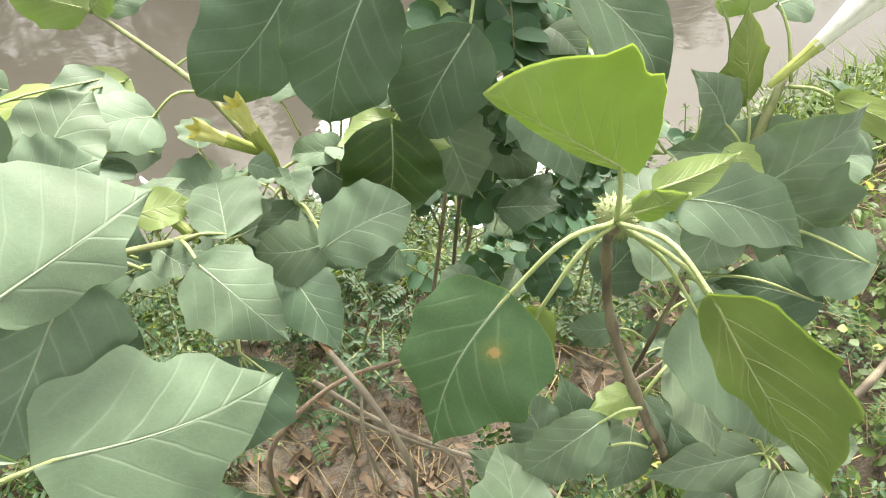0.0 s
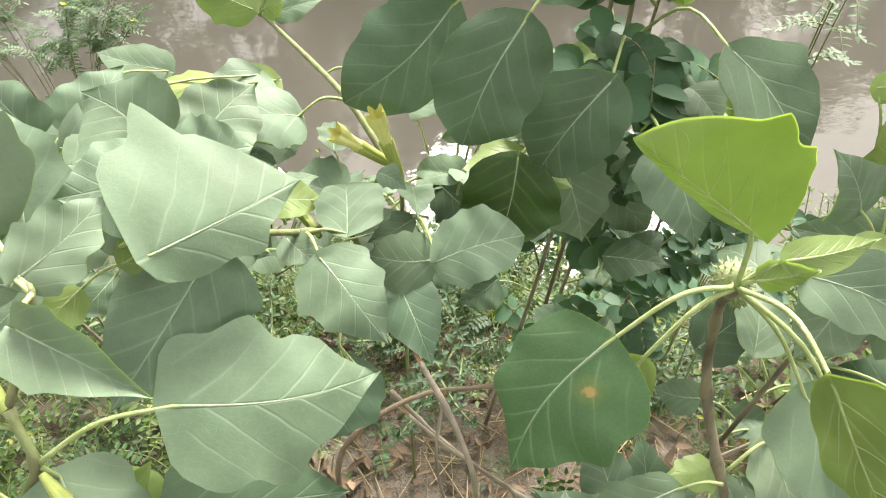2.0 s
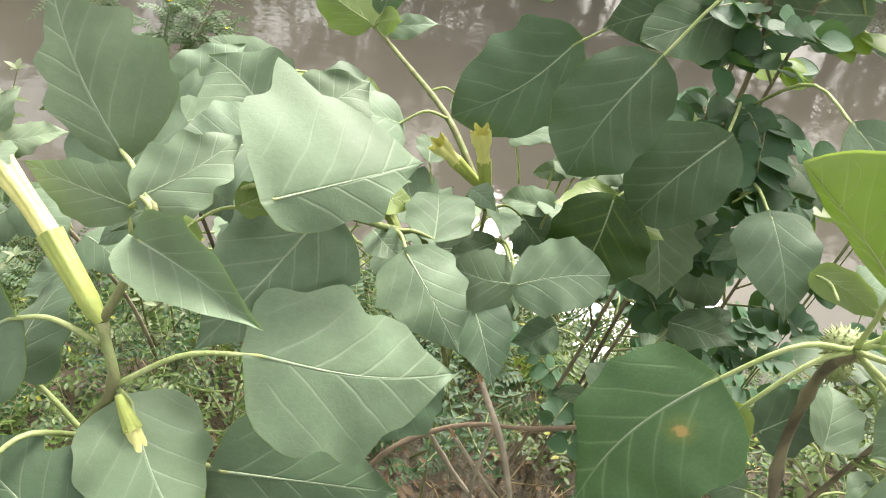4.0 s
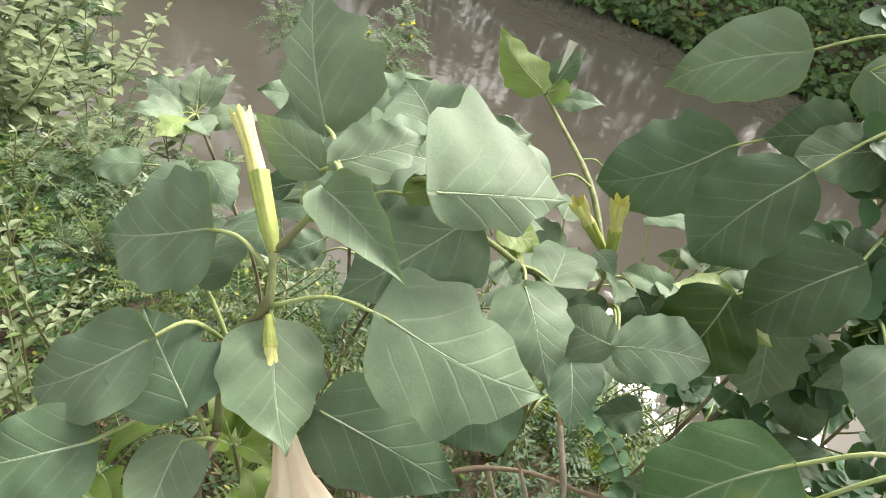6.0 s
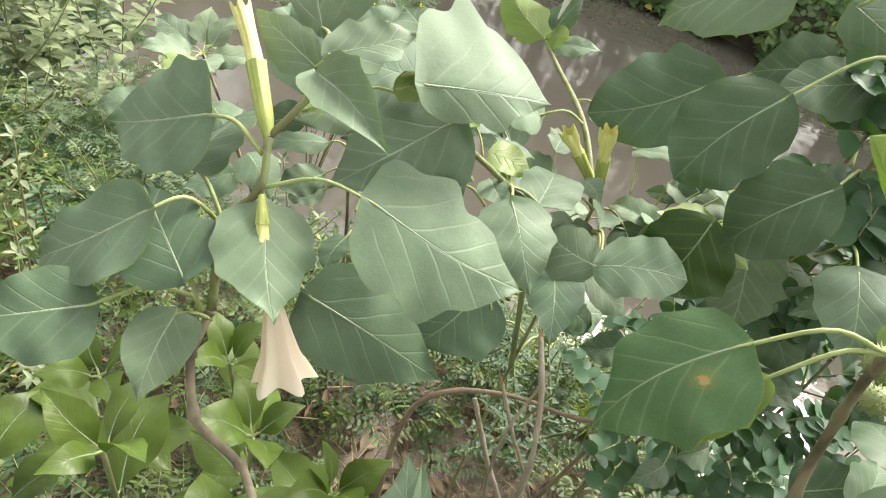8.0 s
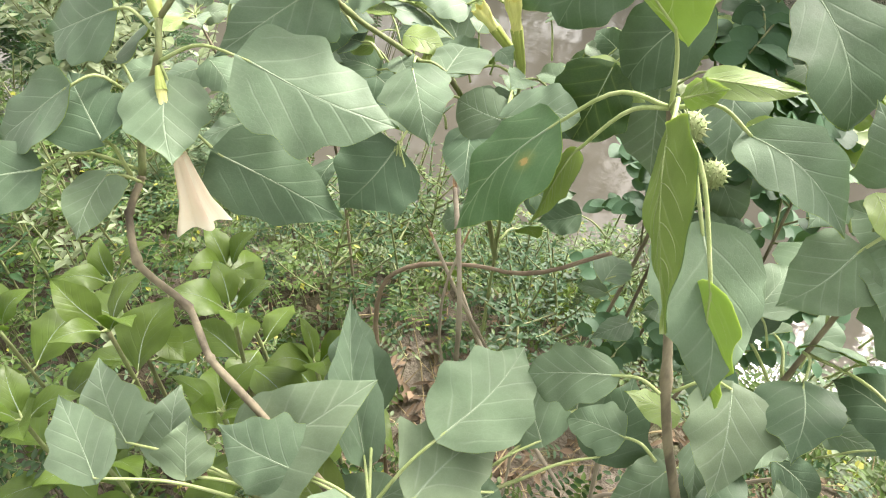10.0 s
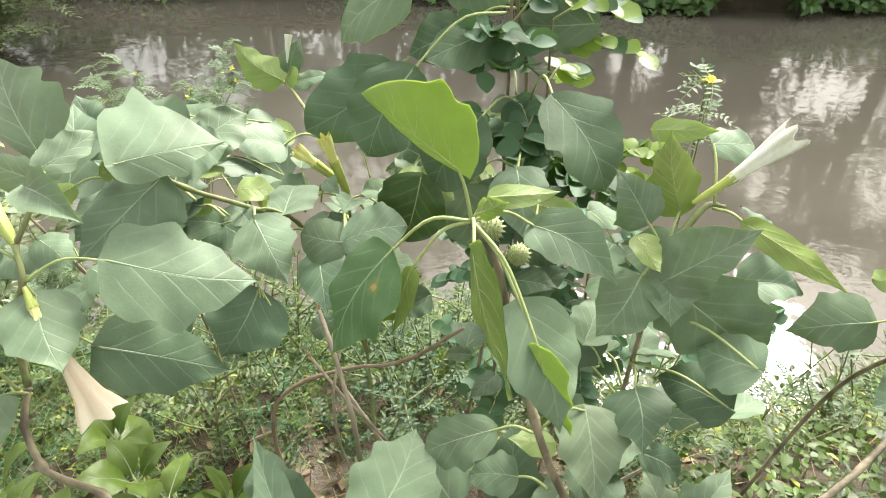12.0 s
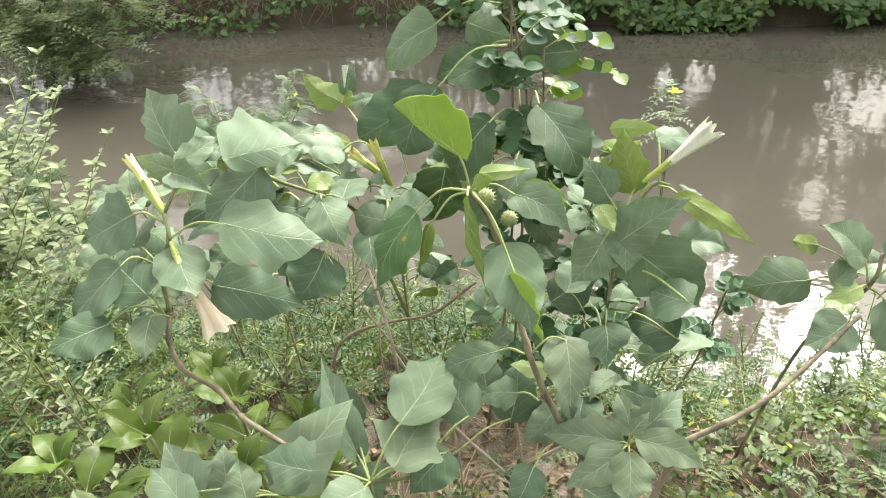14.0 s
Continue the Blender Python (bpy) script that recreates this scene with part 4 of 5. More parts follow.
# the plant with the tall withered flower and the hanging trumpet
A = plant("thorn-apple with a leaning purple stem, broad leaves and withered flowers")
LJ2, LJ1, TB, STAR = (-0.237, -0.191, 0.758), (-0.218, -0.185, 0.798), (-0.226, -0.165, 0.823), (-0.205, -0.128, 0.868)
stem(A, kinked([(0.06, -0.28, -0.02), (0.06, -0.325, 0.30), (0.01, -0.325, 0.50), (-0.086, -0.302, 0.568), (-0.131, -0.293, 0.599), (-0.166, -0.265, 0.618), (-0.201, -0.274, 0.662), (-0.222, -0.250, 0.690), (-0.225, -0.222, 0.71)]),
     [0.0040, 0.0038, 0.0032, 0.0031, 0.0031], PURPLESTEM, "stem", 68, 10, (0.5, 0.62, 0.63, 0.75, 0.76, 0.87, 0.97), "leaning purple-brown lower stem")
stem(A, [(-0.225, -0.222, 0.71), LJ2, LJ1, TB], [0.0033, 0.0030, 0.0027, 0.0025], GREENSTEM, "branch", 16, 9, (0.35, 0.66, 0.97), "green upper stem")
stem(A, [TB, (-0.214, -0.148, 0.846), STAR, (-0.212, -0.118, 0.868)], [0.0025, 0.0023, 0.0020, 0.0012], GREENSTEM, "branch", 14)
leaf(A, (-0.147, -0.168, 0.811), (-0.033, -0.135, 0.767), 0.080, (0.47, -0.42, 0.78), LJ1, 0.06, bend=0.05, fold=-0.10, shape="heart", teeth=0.10, calm=0.3, wave=0.04, label="broad grey-green leaf with pale ribs and a toothed edge")
leaf(A, (-0.210, -0.187, 0.786), (-0.168, -0.246, 0.755), 0.060, (0.30, -0.30, 0.90), LJ1, 0.0, bend=0.06, fold=-0.10, calm=0.3, teeth=0.05)
leaf(A, (-0.166, -0.193, 0.732), (-0.062, -0.177, 0.689), 0.066, (0.36, -0.55, 0.75), LJ2, 0.0, bend=0.05, fold=-0.08, mats=DARK, shape="heart", teeth=0.10, calm=0.4)
leaf(A, (-0.271, -0.165, 0.820), (-0.345, -0.165, 0.780), 0.070, (-0.25, -0.76, 0.58), (-0.226, -0.170, 0.812), 0.1, bend=0.07, fold=0.1, shape="heart", calm=0.6)
leaf(A, (-0.267, -0.232, 0.785), (-0.338, -0.258, 0.725), 0.054, (-0.25, -0.75, 0.60), LJ2, 0.2, bend=0.08, fold=0.1)
leaf(A, (-0.233, -0.244, 0.758), (-0.286, -0.209, 0.783), 0.056, (0.05, -0.48, 0.88), (-0.228, -0.230, 0.715), 0.1, bend=0.06, fold=0.12, mats=DARK, teeth=0.14)
leaf(A, (-0.235, -0.247, 0.724), (-0.223, -0.302, 0.704), 0.040, (0.12, -0.29, 0.94), (-0.222, -0.225, 0.705), 0.0, bend=0.07, fold=0.1)
leaf(A, (-0.276, -0.274, 0.733), (-0.330, -0.320, 0.730), 0.052, (0.3, -0.45, 0.78), (-0.228, -0.218, 0.712), 0.1, bend=0.06, fold=0.1, mats=DARK)
leaf(A, (-0.203, -0.155, 0.874), (-0.138, -0.200, 0.872), 0.032, (-0.1, -0.65, 0.75), STAR, 0.0, bend=0.10, fold=0.7, calm=0.3, label="young grey-green leaf folded along its midrib")
leaf(A, (-0.242, -0.070, 0.861), (-0.288, -0.010, 0.927), 0.070, (-0.05, -0.66, 0.74), STAR, 0.0, bend=0.05, fold=0.12, teeth=0.16, shape="star", skew=-0.36, calm=0.5, label="upright grey-green leaf with a toothed edge", mats=PALE)
leaf(A, (-0.214, -0.119, 0.870), (-0.168, -0.085, 0.894), 0.044, (0.0, -0.5, 0.85), STAR, 0.0, bend=0.05, fold=0.15, teeth=0.16, shape="star", mats=PALE)
leaf(A, (-0.228, -0.103, 0.848), (-0.278, -0.103, 0.872), 0.034, (0.25, -0.75, 0.58), STAR, 0.0, bend=0.05, fold=0.15, shape="star", mats=PALE)
leaf(A, (-0.285, -0.160, 0.772), (-0.262, -0.108, 0.802), 0.074, (-0.61, -0.15, 0.77), LJ2, 0.05, bend=0.06, fold=-0.08, mats=DARK, shape="heart", calm=0.4)
# tall withered flower, its calyx and its dry yellow tip
fl = trumpet(A, TB, (-0.257, -0.133, 0.851), 0.0058, 0.0066, CALYX, "calyx", 5, 0.35, 0.0, 0.0, profile=[0.55, 0.95, 1.0, 1.05, 1.2], label="long yellow-green calyx")
trumpet(fl, (-0.254, -0.136, 0.848), (-0.281, -0.110, 0.872), 0.0056, 0.0062, YELLOW, "petal_tube", 5, 0.7, 0.12, 0.05, profile=[1.0, 0.95, 0.9, 0.95, 1.0], label="withered yellow petal tube")
# small bud under the fork
bd = trumpet(A, (-0.214, -0.190, 0.798), (-0.205, -0.201, 0.785), 0.0030, 0.0045, CALYX, "bud", 5, 0.4, 0.0, profile=[0.6, 0.9, 1.1, 1.3, 1.5], label="small green bud")
trumpet(bd, (-0.206, -0.200, 0.786), (-0.199, -0.209, 0.772), 0.0042, 0.0052, YELLOW, "petal_tube", 5, 0.7, 0.1, label="yellow withered bud tip")
# hanging trumpet
hg = trumpet(A, (-0.186, -0.219, 0.755), (-0.159, -0.239, 0.698), 0.0052, 0.0185, [CREAM], "flower", 5, 1.3, 0.07, 0.0, profile=[0.9, 1.25, 1.7, 2.2, 2.9], label="hanging withered trumpet flower, cream and pink")

# the tall plant with the bright backlit leaf and the spotted leaf
B = plant("thorn-apple with a tall stem and a tuft of long petioles")
HUB = (0.159, -0.172, 0.864)
stem(B, [(0.42, -0.12, -0.02), (0.365, -0.17, 0.30), (0.285, -0.20, 0.50), (0.242, -0.186, 0.60), (0.210, -0.148, 0.70), (0.184, -0.145, 0.80), HUB], [0.0050, 0.0048, 0.0044, 0.0040, 0.0034, 0.0030], PURPLESTEM, "stem", 42, 10, (0.55, 0.66, 0.82, 0.98))
leaf(B, (0.090, -0.177, 0.831), (0.040, -0.200, 0.735), 0.086, (-0.80, -0.46, 0.37), HUB, 0.12, bend=0.05, fold=0.05, calm=0.3, mats=SPOT, label="green leaf with a brown spot", skew=0.1)
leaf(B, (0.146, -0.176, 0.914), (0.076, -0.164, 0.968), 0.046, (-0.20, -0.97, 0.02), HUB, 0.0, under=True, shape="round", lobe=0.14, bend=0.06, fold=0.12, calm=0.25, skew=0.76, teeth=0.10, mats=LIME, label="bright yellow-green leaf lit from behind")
leaf(B, (0.158, -0.250, 0.889), (0.186, -0.327, 0.832), 0.060, (-0.89, -0.31, -0.02), HUB, 0.05, under=True, bend=0.05, fold=0.1, calm=0.3, skew=-0.40, label="yellow-green hanging leaf underside")
leaf(B, (0.212, -0.252, 0.800), (0.246, -0.262, 0.715), 0.034, (-0.75, -0.5, 0.4), HUB, 0.05, under=True, mats=LIME, bend=0.05, fold=0.25)
leaf(B, (0.173, -0.179, 0.891), (0.226, -0.172, 0.892), 0.019, (0.08, -0.60, 0.75), HUB, 0.0, under=True, bend=0.1, fold=0.3, mats=LIME)
leaf(B, (0.165, -0.178, 0.876), (0.186, -0.188, 0.893), 0.016, (0.2, -0.7, 0.6), HUB, 0.0, under=True, mats=LIME, bend=0.08, fold=0.3)
leaf(B, (0.211, -0.164, 0.855), (0.274, -0.208, 0.832), 0.042, (-0.10, -0.60, 0.78), HUB, 0.1, bend=0.12, fold=0.2)
leaf(B, (0.200, -0.215, 0.812), (0.232, -0.285, 0.745), 0.062, (0.15, -0.72, 0.65), HUB, 0.0, bend=0.05, fold=0.1)
leaf(B, (0.285, -0.163, 0.628), (0.290, -0.240, 0.580), 0.062, (0.05, -0.50, 0.86), (0.240, -0.180, 0.62), 0.2, bend=0.06, fold=0.15, mats=PALE)
leaf(B, (0.110, -0.185, 0.822), (0.100, -0.205, 0.770), 0.022, (-0.6, -0.5, 0.5), HUB, 0.1, under=True, bend=0.06, fold=0.3)
spiny_fruit(B, (0.176, -0.150, 0.842), 0.0105, 3)
spiny_fruit(B, (0.205, -0.130, 0.800), 0.0095, 4)

# the middle plant behind, with round leaves and small buds
C = plant("thorn-apple with round grey-green leaves and yellow withered flowers")
NB, NC = (-0.078, 0.020, 0.742), (0.012, 0.112, 0.700)
stem(C, [(0.03, 0.12, -0.04), (0.02, 0.14, 0.35), NC], [0.0026, 0.0024, 0.0022], GREENSTEM, "stem", 24)
stem(C, [(0.02, 0.14, 0.40), (-0.04, 0.09, 0.66), NB, (-0.13, -0.03, 0.80), (-0.155, -0.085, 0.868)], [0.004, 0.003, 0.0026, 0.0022], GREENSTEM, "branch", 24, 8, (0.5, 0.75))
stem(C, [NC, (-0.03, 0.20, 0.74), (-0.085, 0.32, 0.74), (-0.12, 0.38, 0.745)], [0.004, 0.003, 0.002], GREENSTEM, "branch", 14)
leaf(C, (-0.067, -0.023, 0.756), (-0.023, -0.085, 0.722), 0.058, (0.02, -0.46, 0.89), NB, 0.05, bend=0.08, fold=-0.10, calm=0.4)
leaf(C, (-0.007, -0.005, 0.695), (0.012, -0.078, 0.674), 0.050, (-0.18, -0.30, 0.93), (0.00, 0.05, 0.69), 0.1, bend=0.08, fold=0.1, calm=0.6, mats=DARK)
leaf(C, (0.026, -0.010, 0.723), (0.096, -0.014, 0.749), 0.062, (-0.25, -0.42, 0.84), (0.015, 0.07, 0.70), 0.1, bend=0.08, fold=0.08, shape="round", calm=0.5)
leaf(C, (0.026, 0.002, 0.712), (-0.028, 0.006, 0.722), 0.052, (0.08, -0.63, 0.78), (0.015, 0.07, 0.70), 0.1, bend=0.08, fold=0.08, shape="round")
leaf(C, (-0.045, 0.014, 0.742), (-0.042, 0.080, 0.745), 0.058, (-0.05, -0.25, 0.95), NB, 0.0, bend=0.10, fold=0.12, shape="round")
leaf(C, (-0.061, -0.073, 0.697), (-0.094, -0.125, 0.652), 0.080, (0.21, -0.70, 0.68), (-0.05, 0.0, 0.69), 0.1, bend=0.05, fold=0.08, mats=DARK)
leaf(C, (-0.147, -0.117, 0.876), (-0.068, -0.062, 0.872), 0.088, (0.30, -0.52, 0.76), (-0.17, -0.095, 0.862), 0.05, bend=0.08, fold=-0.12, teeth=0.18, skew=0.48, calm=0.4, label="large pale grey-green leaf catching the sky's light")
leaf(C, (-0.125, -0.090, 0.846), (-0.184, -0.160, 0.800), 0.070, (0.28, -0.50, 0.8), (-0.145, -0.06, 0.845), 0.05, bend=0.05, fold=-0.1)
leaf(C, (-0.045, 0.10, 0.70), (-0.10, 0.12, 0.71), 0.055, (0.1, -0.4, 0.9), NC, 0.1)
leaf(C, (0.05, 0.12, 0.69), (0.09, 0.09, 0.66), 0.05, (0.0, -0.6, 0.8), NC, 0.1, mats=DARK, shape="round")
leaf(C, (-0.08, 0.18, 0.74), (-0.15, 0.15, 0.76), 0.06, (0.1, -0.4, 0.9), (-0.03, 0.20, 0.74), 0.1)
leaf(C, (-0.02, 0.25, 0.74), (0.04, 0.22, 0.76), 0.055, (0.1, -0.4, 0.9), (-0.05, 0.25, 0.74), 0.1)
# back shoot with bright young leaves
SH = (-0.118, 0.375, 0.742)
leaf(C, (-0.125, 0.375, 0.750), (-0.205, 0.430, 0.785), 0.050, (-0.2, -0.75, 0.64), SH, 0.0, under=True, mats=LIME, bend=0.05, fold=0.3)
leaf(C, (-0.112, 0.370, 0.752), (-0.085, 0.345, 0.770), 0.030, (0.1, -0.75, 0.6), SH, 0.0, under=True, mats=LIME, bend=0.05, fold=0.3)
leaf(C, (-0.110, 0.378, 0.762), (-0.090, 0.395, 0.810), 0.030, (0.2, -0.9, 0.3), SH, 0.0, bend=0.05, fold=0.2)
leaf(C, (-0.100, 0.372, 0.748), (-0.040, 0.365, 0.765), 0.034, (0.0, -0.48, 0.87), SH, 0.0, bend=0.08, fold=0.2)
trumpet(C, (-0.112, 0.380, 0.775), (-0.108, 0.392, 0.815), 0.003, 0.006, WHITE, "bud", 5, 0.4, 0.0, profile=[0.5, 0.9, 1.2, 1.5, 0.8], label="pale closed bud")
# two withered yellow flowers
for a, b in (((0.013, 0.117, 0.702), (-0.010, 0.108, 0.788)), ((0.005, 0.125, 0.715), (-0.045, 0.110, 0.770))):
    f2 = trumpet(C, a, (Vector(a) * 0.35 + Vector(b) * 0.65), 0.0055, 0.0066, CALYX, "calyx", 5, 0.4, 0.0, profile=[0.5, 0.9, 1.0, 1.1, 1.2], label="yellow-green calyx")
    trumpet(f2, (Vector(a) * 0.38 + Vector(b) * 0.62), b, 0.0062, 0.0080, YELLOW, "petal_tube", 5, 0.9, 0.15, label="withered yellow petal tube")
# white-tipped buds
f3 = trumpet(C, (-0.068, 0.037, 0.717), (-0.085, 0.070, 0.722), 0.0042, 0.0062, CALYX, "calyx", 5, 0.4, 0.0, profile=[0.5, 0.9, 1.1, 1.2, 1.3], label="pale green calyx")
trumpet(f3, (-0.084, 0.068, 0.722), (-0.098, 0.100, 0.727), 0.0055, 0.0095, WHITE, "petal_tube", 5, 0.9, 0.25, label="white petal tip")
f4 = trumpet(C, (-0.078, 0.006, 0.748), (-0.074, -0.016, 0.735), 0.0030, 0.0045, CALYX, "bud", 5, 0.3, 0.0, profile=[0.5, 1.0, 1.2, 1.3, 0.9], label="small green bud")
for k in range(5):
    flower_stalk(C, (-0.060, -0.068, 0.705), (-0.066 + 0.005 * k, -0.082 + 0.003 * (k % 2), 0.680 + 0.002 * k), 0.0009, "calyx_thread")

# plants behind, nearer the water
H = plant("thorn-apple with pale leaves and dark stems near the water")
HB = (-0.300, 0.150, 0.740)
stem(H, [(-0.25, 0.25, -0.04), (-0.27, 0.22, 0.4), HB], [0.0028, 0.0026, 0.0022], PURPLESTEM, "stem", 20)
stem(H, [(-0.26, 0.235, 0.3), (-0.20, 0.15, 0.6), (-0.17, 0.07, 0.76)], [0.0028, 0.0024, 0.002], PURPLESTEM, "branch", 16)
leaf(H, (-0.315, 0.140, 0.745), (-0.385, 0.110, 0.755), 0.060, (0.1, -0.48, 0.87), HB)
leaf(H, (-0.310, 0.160, 0.755), (-0.345, 0.190, 0.800), 0.050, (0.2, -0.85, 0.45), HB)
leaf(H, (-0.285, 0.145, 0.750), (-0.225, 0.130, 0.770), 0.060, (0.0, -0.48, 0.87), HB)
leaf(H, (-0.290, 0.130, 0.740), (-0.270, 0.080, 0.720), 0.050, (0.1, -0.4, 0.9), HB, under=True, mats=LIME)
leaf(H, (-0.320, 0.165, 0.735), (-0.400, 0.200, 0.740), 0.070, (0.1, -0.48, 0.87), HB)
leaf(H, (-0.285, 0.170, 0.750), (-0.235, 0.220, 0.785), 0.060, (-0.1, -0.8, 0.6), HB)
leaf(H, (-0.274, -0.003, 0.77), (-0.293, 0.094, 0.838), 0.075, (0.3, -0.75, 0.6), (-0.269, -0.022, 0.748))
leaf(H, (-0.289, 0.202, 0.691), (-0.333, 0.262, 0.731), 0.072, (0.1, -0.5, 0.85), HB)
leaf(H, (-0.246, 0.112, 0.725), (-0.302, 0.017, 0.714), 0.070, (0.15, -0.7, 0.7), (-0.237, 0.12, 0.698))
leaf(H, (-0.097, 0.226, 0.665), (-0.169, 0.306, 0.685), 0.062, (0.0, -0.5, 0.85), (-0.170, 0.070, 0.765))
leaf(H, (-0.11, 0.342, 0.676), (-0.196, 0.319, 0.657), 0.050, (0.0, -0.48, 0.87), (-0.170, 0.070, 0.765), under=True, mats=LIME)
leaf(H, (-0.248, 0.422, 0.648), (-0.341, 0.462, 0.66), 0.050, (0.0, -0.5, 0.85), HB)
leaf(H, (-0.182, 0.379, 0.653), (-0.28, 0.335, 0.659), 0.040, (0.0, -0.48, 0.87), HB, under=True)
leaf(H, (-0.123, 0.291, 0.718), (-0.178, 0.224, 0.707), 0.060, (0.1, -0.5, 0.85), HB)
NH = (-0.170, 0.070, 0.765)
leaf(H, (-0.185, 0.050, 0.790), (-0.250, 0.020, 0.800), 0.072, (0.1, -0.48, 0.87), NH)
leaf(H, (-0.165, 0.055, 0.795), (-0.110, 0.060, 0.805), 0.070, (0.0, -0.5, 0.86), NH)
leaf(H, (-0.190, 0.085, 0.790), (-0.245, 0.130, 0.815), 0.080, (0.1, -0.5, 0.85), NH)
leaf(H, (-0.160, 0.095, 0.780), (-0.110, 0.150, 0.800), 0.070, (0.0, -0.5, 0.85), NH)
leaf(H, (-0.170, 0.040, 0.770), (-0.165, -0.010, 0.740), 0.060, (0.1, -0.4, 0.9), NH, mats=DARK)
leaf(H, (-0.200, 0.060, 0.765), (-0.270, 0.050, 0.745), 0.070, (0.1, -0.42, 0.9), NH)
leaf(H, (-0.220, 0.170, 0.660), (-0.280, 0.130, 0.640), 0.070, (0.1, -0.42, 0.9), (-0.21, 0.16, 0.58))
leaf(H, (-0.180, 0.140, 0.640), (-0.120, 0.110, 0.620), 0.070, (0.1, -0.42, 0.9), (-0.20, 0.15, 0.58), mats=DARK)

# pale young plant upstream, its top a rosette
L = plant("pale young thorn-apple with a rosette of small leaves")
NL = (-0.570, 0.300, 0.560)
stem(L, [(-0.44, 0.36, -0.06), (-0.46, 0.33, 0.25), (-0.52, 0.30, 0.46), NL], [0.0036, 0.0032, 0.0026, 0.0018], PURPLESTEM, "stem", 22, 8, (0.6, 0.8))
for k, (a, rise, ln) in enumerate(((0.2, 0.25, 0.075), (1.2, 0.75, 0.060), (2.0, 0.55, 0.062), (2.9, 0.15, 0.080), (3.9, 0.10, 0.066), (4.7, 0.05, 0.070), (5.5, 0.20, 0.066))):
    d = Vector((math.cos(a), math.sin(a), rise)).normalized()
    q = Vector(NL) + d * 0.022
    leaf(L, q, q + d * ln, ln * 0.62, Vector((0.05, -0.35, 0.9)) - d * 0.3, NL, 0.0, shape="star" if k % 2 else "ovate", bend=0.10, fold=0.15, teeth=0.14, stalk=0.0012, under=k == 5, mats=LIME if k == 5 else PALE)
for b0, b1, wd in (((-0.535, 0.275, 0.500), (-0.470, 0.240, 0.470), 0.060), ((-0.560, 0.270, 0.480), (-0.610, 0.225, 0.455), 0.058), ((-0.520, 0.330, 0.450), (-0.590, 0.340, 0.430), 0.056),
                   ((-0.480, 0.300, 0.420), (-0.420, 0.270, 0.380), 0.064), ((-0.500, 0.290, 0.380), (-0.560, 0.240, 0.350), 0.060), ((-0.650, 0.280, 0.450), (-0.720, 0.250, 0.430), 0.056)):
    leaf(L, b0, b1, wd, (0.05, -0.42, 0.88), ((b0[0] - 0.49) / 2, 0.31, b0[2] - 0.03), 0.05, bend=0.08, fold=-0.08, teeth=0.10)

# the plant with large dark leaves
D = plant("thorn-apple with large dark green leaves on long stalks")
ND = (0.235, 0.170, 0.800)
stem(D, [(0.22, 0.20, -0.03), (0.23, 0.19, 0.4), ND, (0.215, 0.17, 0.93), (0.20, 0.18, 1.0)], [0.0028, 0.0026, 0.0024, 0.0018], PURPLESTEM, "stem", 28)
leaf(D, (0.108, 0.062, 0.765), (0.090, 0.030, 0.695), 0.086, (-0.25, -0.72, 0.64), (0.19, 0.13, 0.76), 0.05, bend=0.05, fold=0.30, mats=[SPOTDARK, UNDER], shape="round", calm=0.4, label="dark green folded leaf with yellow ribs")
leaf(D, (0.170, 0.050, 0.845), (0.122, 0.046, 0.760), 0.078, (-0.38, -0.86, 0.26), ND, 0.05, bend=0.08, fold=0.12, mats=DARK, calm=0.6, shape="round")
leaf(D, (0.098, 0.064, 0.893), (0.051, 0.034, 0.806), 0.084, (-0.14, -0.90, 0.40), (0.20, 0.15, 0.93), 0.05, bend=0.07, fold=0.1, mats=DARK, calm=0.6, label="large dark green leaf with pale ribs", shape="round")
leaf(D, (0.066, 0.174, 0.849), (-0.036, 0.126, 0.789), 0.090, (0.12, -0.85, 0.50), (0.215, 0.17, 0.90), 0.05, bend=0.06, fold=0.1, mats=DARK, calm=0.6, shape="round")
leaf(D, (0.083, 0.197, 0.944), (-0.008, 0.242, 0.858), 0.084, (-0.70, -0.58, 0.42), (0.19, 0.19, 0.98), 0.05, bend=0.10, fold=0.1, calm=0.6)
leaf(D, (0.150, 0.170, 0.900), (0.085, 0.170, 0.870), 0.060, (-0.1, -0.8, 0.5), (0.215, 0.17, 0.93), 0.05, bend=0.08, fold=0.06, mats=DARK)
leaf(D, (0.304, 0.166, 0.915), (0.205, 0.186, 0.908), 0.062, (-0.1, -0.91, 0.34), (0.23, 0.18, 0.97), 0.1, bend=0.08, fold=0.06)
leaf(D, (0.246, 0.022, 0.883), (0.300, -0.036, 0.814), 0.080, (0.24, -0.68, 0.68), ND, 0.1, bend=0.08, fold=0.12, mats=DARK, calm=0.6, shape="round")
leaf(D, (0.213, 0.010, 0.806), (0.222, -0.058, 0.762), 0.056, (-0.30, -0.46, 0.80), (0.232, 0.13, 0.74), 0.05, bend=0.08, fold=0.1)
leaf(D, (0.160, 0.080, 0.740), (0.175, 0.030, 0.680), 0.070, (-0.1, -0.8, 0.5), (0.23, 0.17, 0.72), 0.1, bend=0.08, fold=0.08)
leaf(D, (0.142, 0.197, 0.949), (0.208, 0.181, 0.932), 0.052, (-0.10, -0.78, 0.58), (0.19, 0.19, 0.98), 0.05, bend=0.08, fold=-0.1, calm=0.4)
spiny_fruit(D, (0.250, 0.175, 0.790), 0.014, 8)

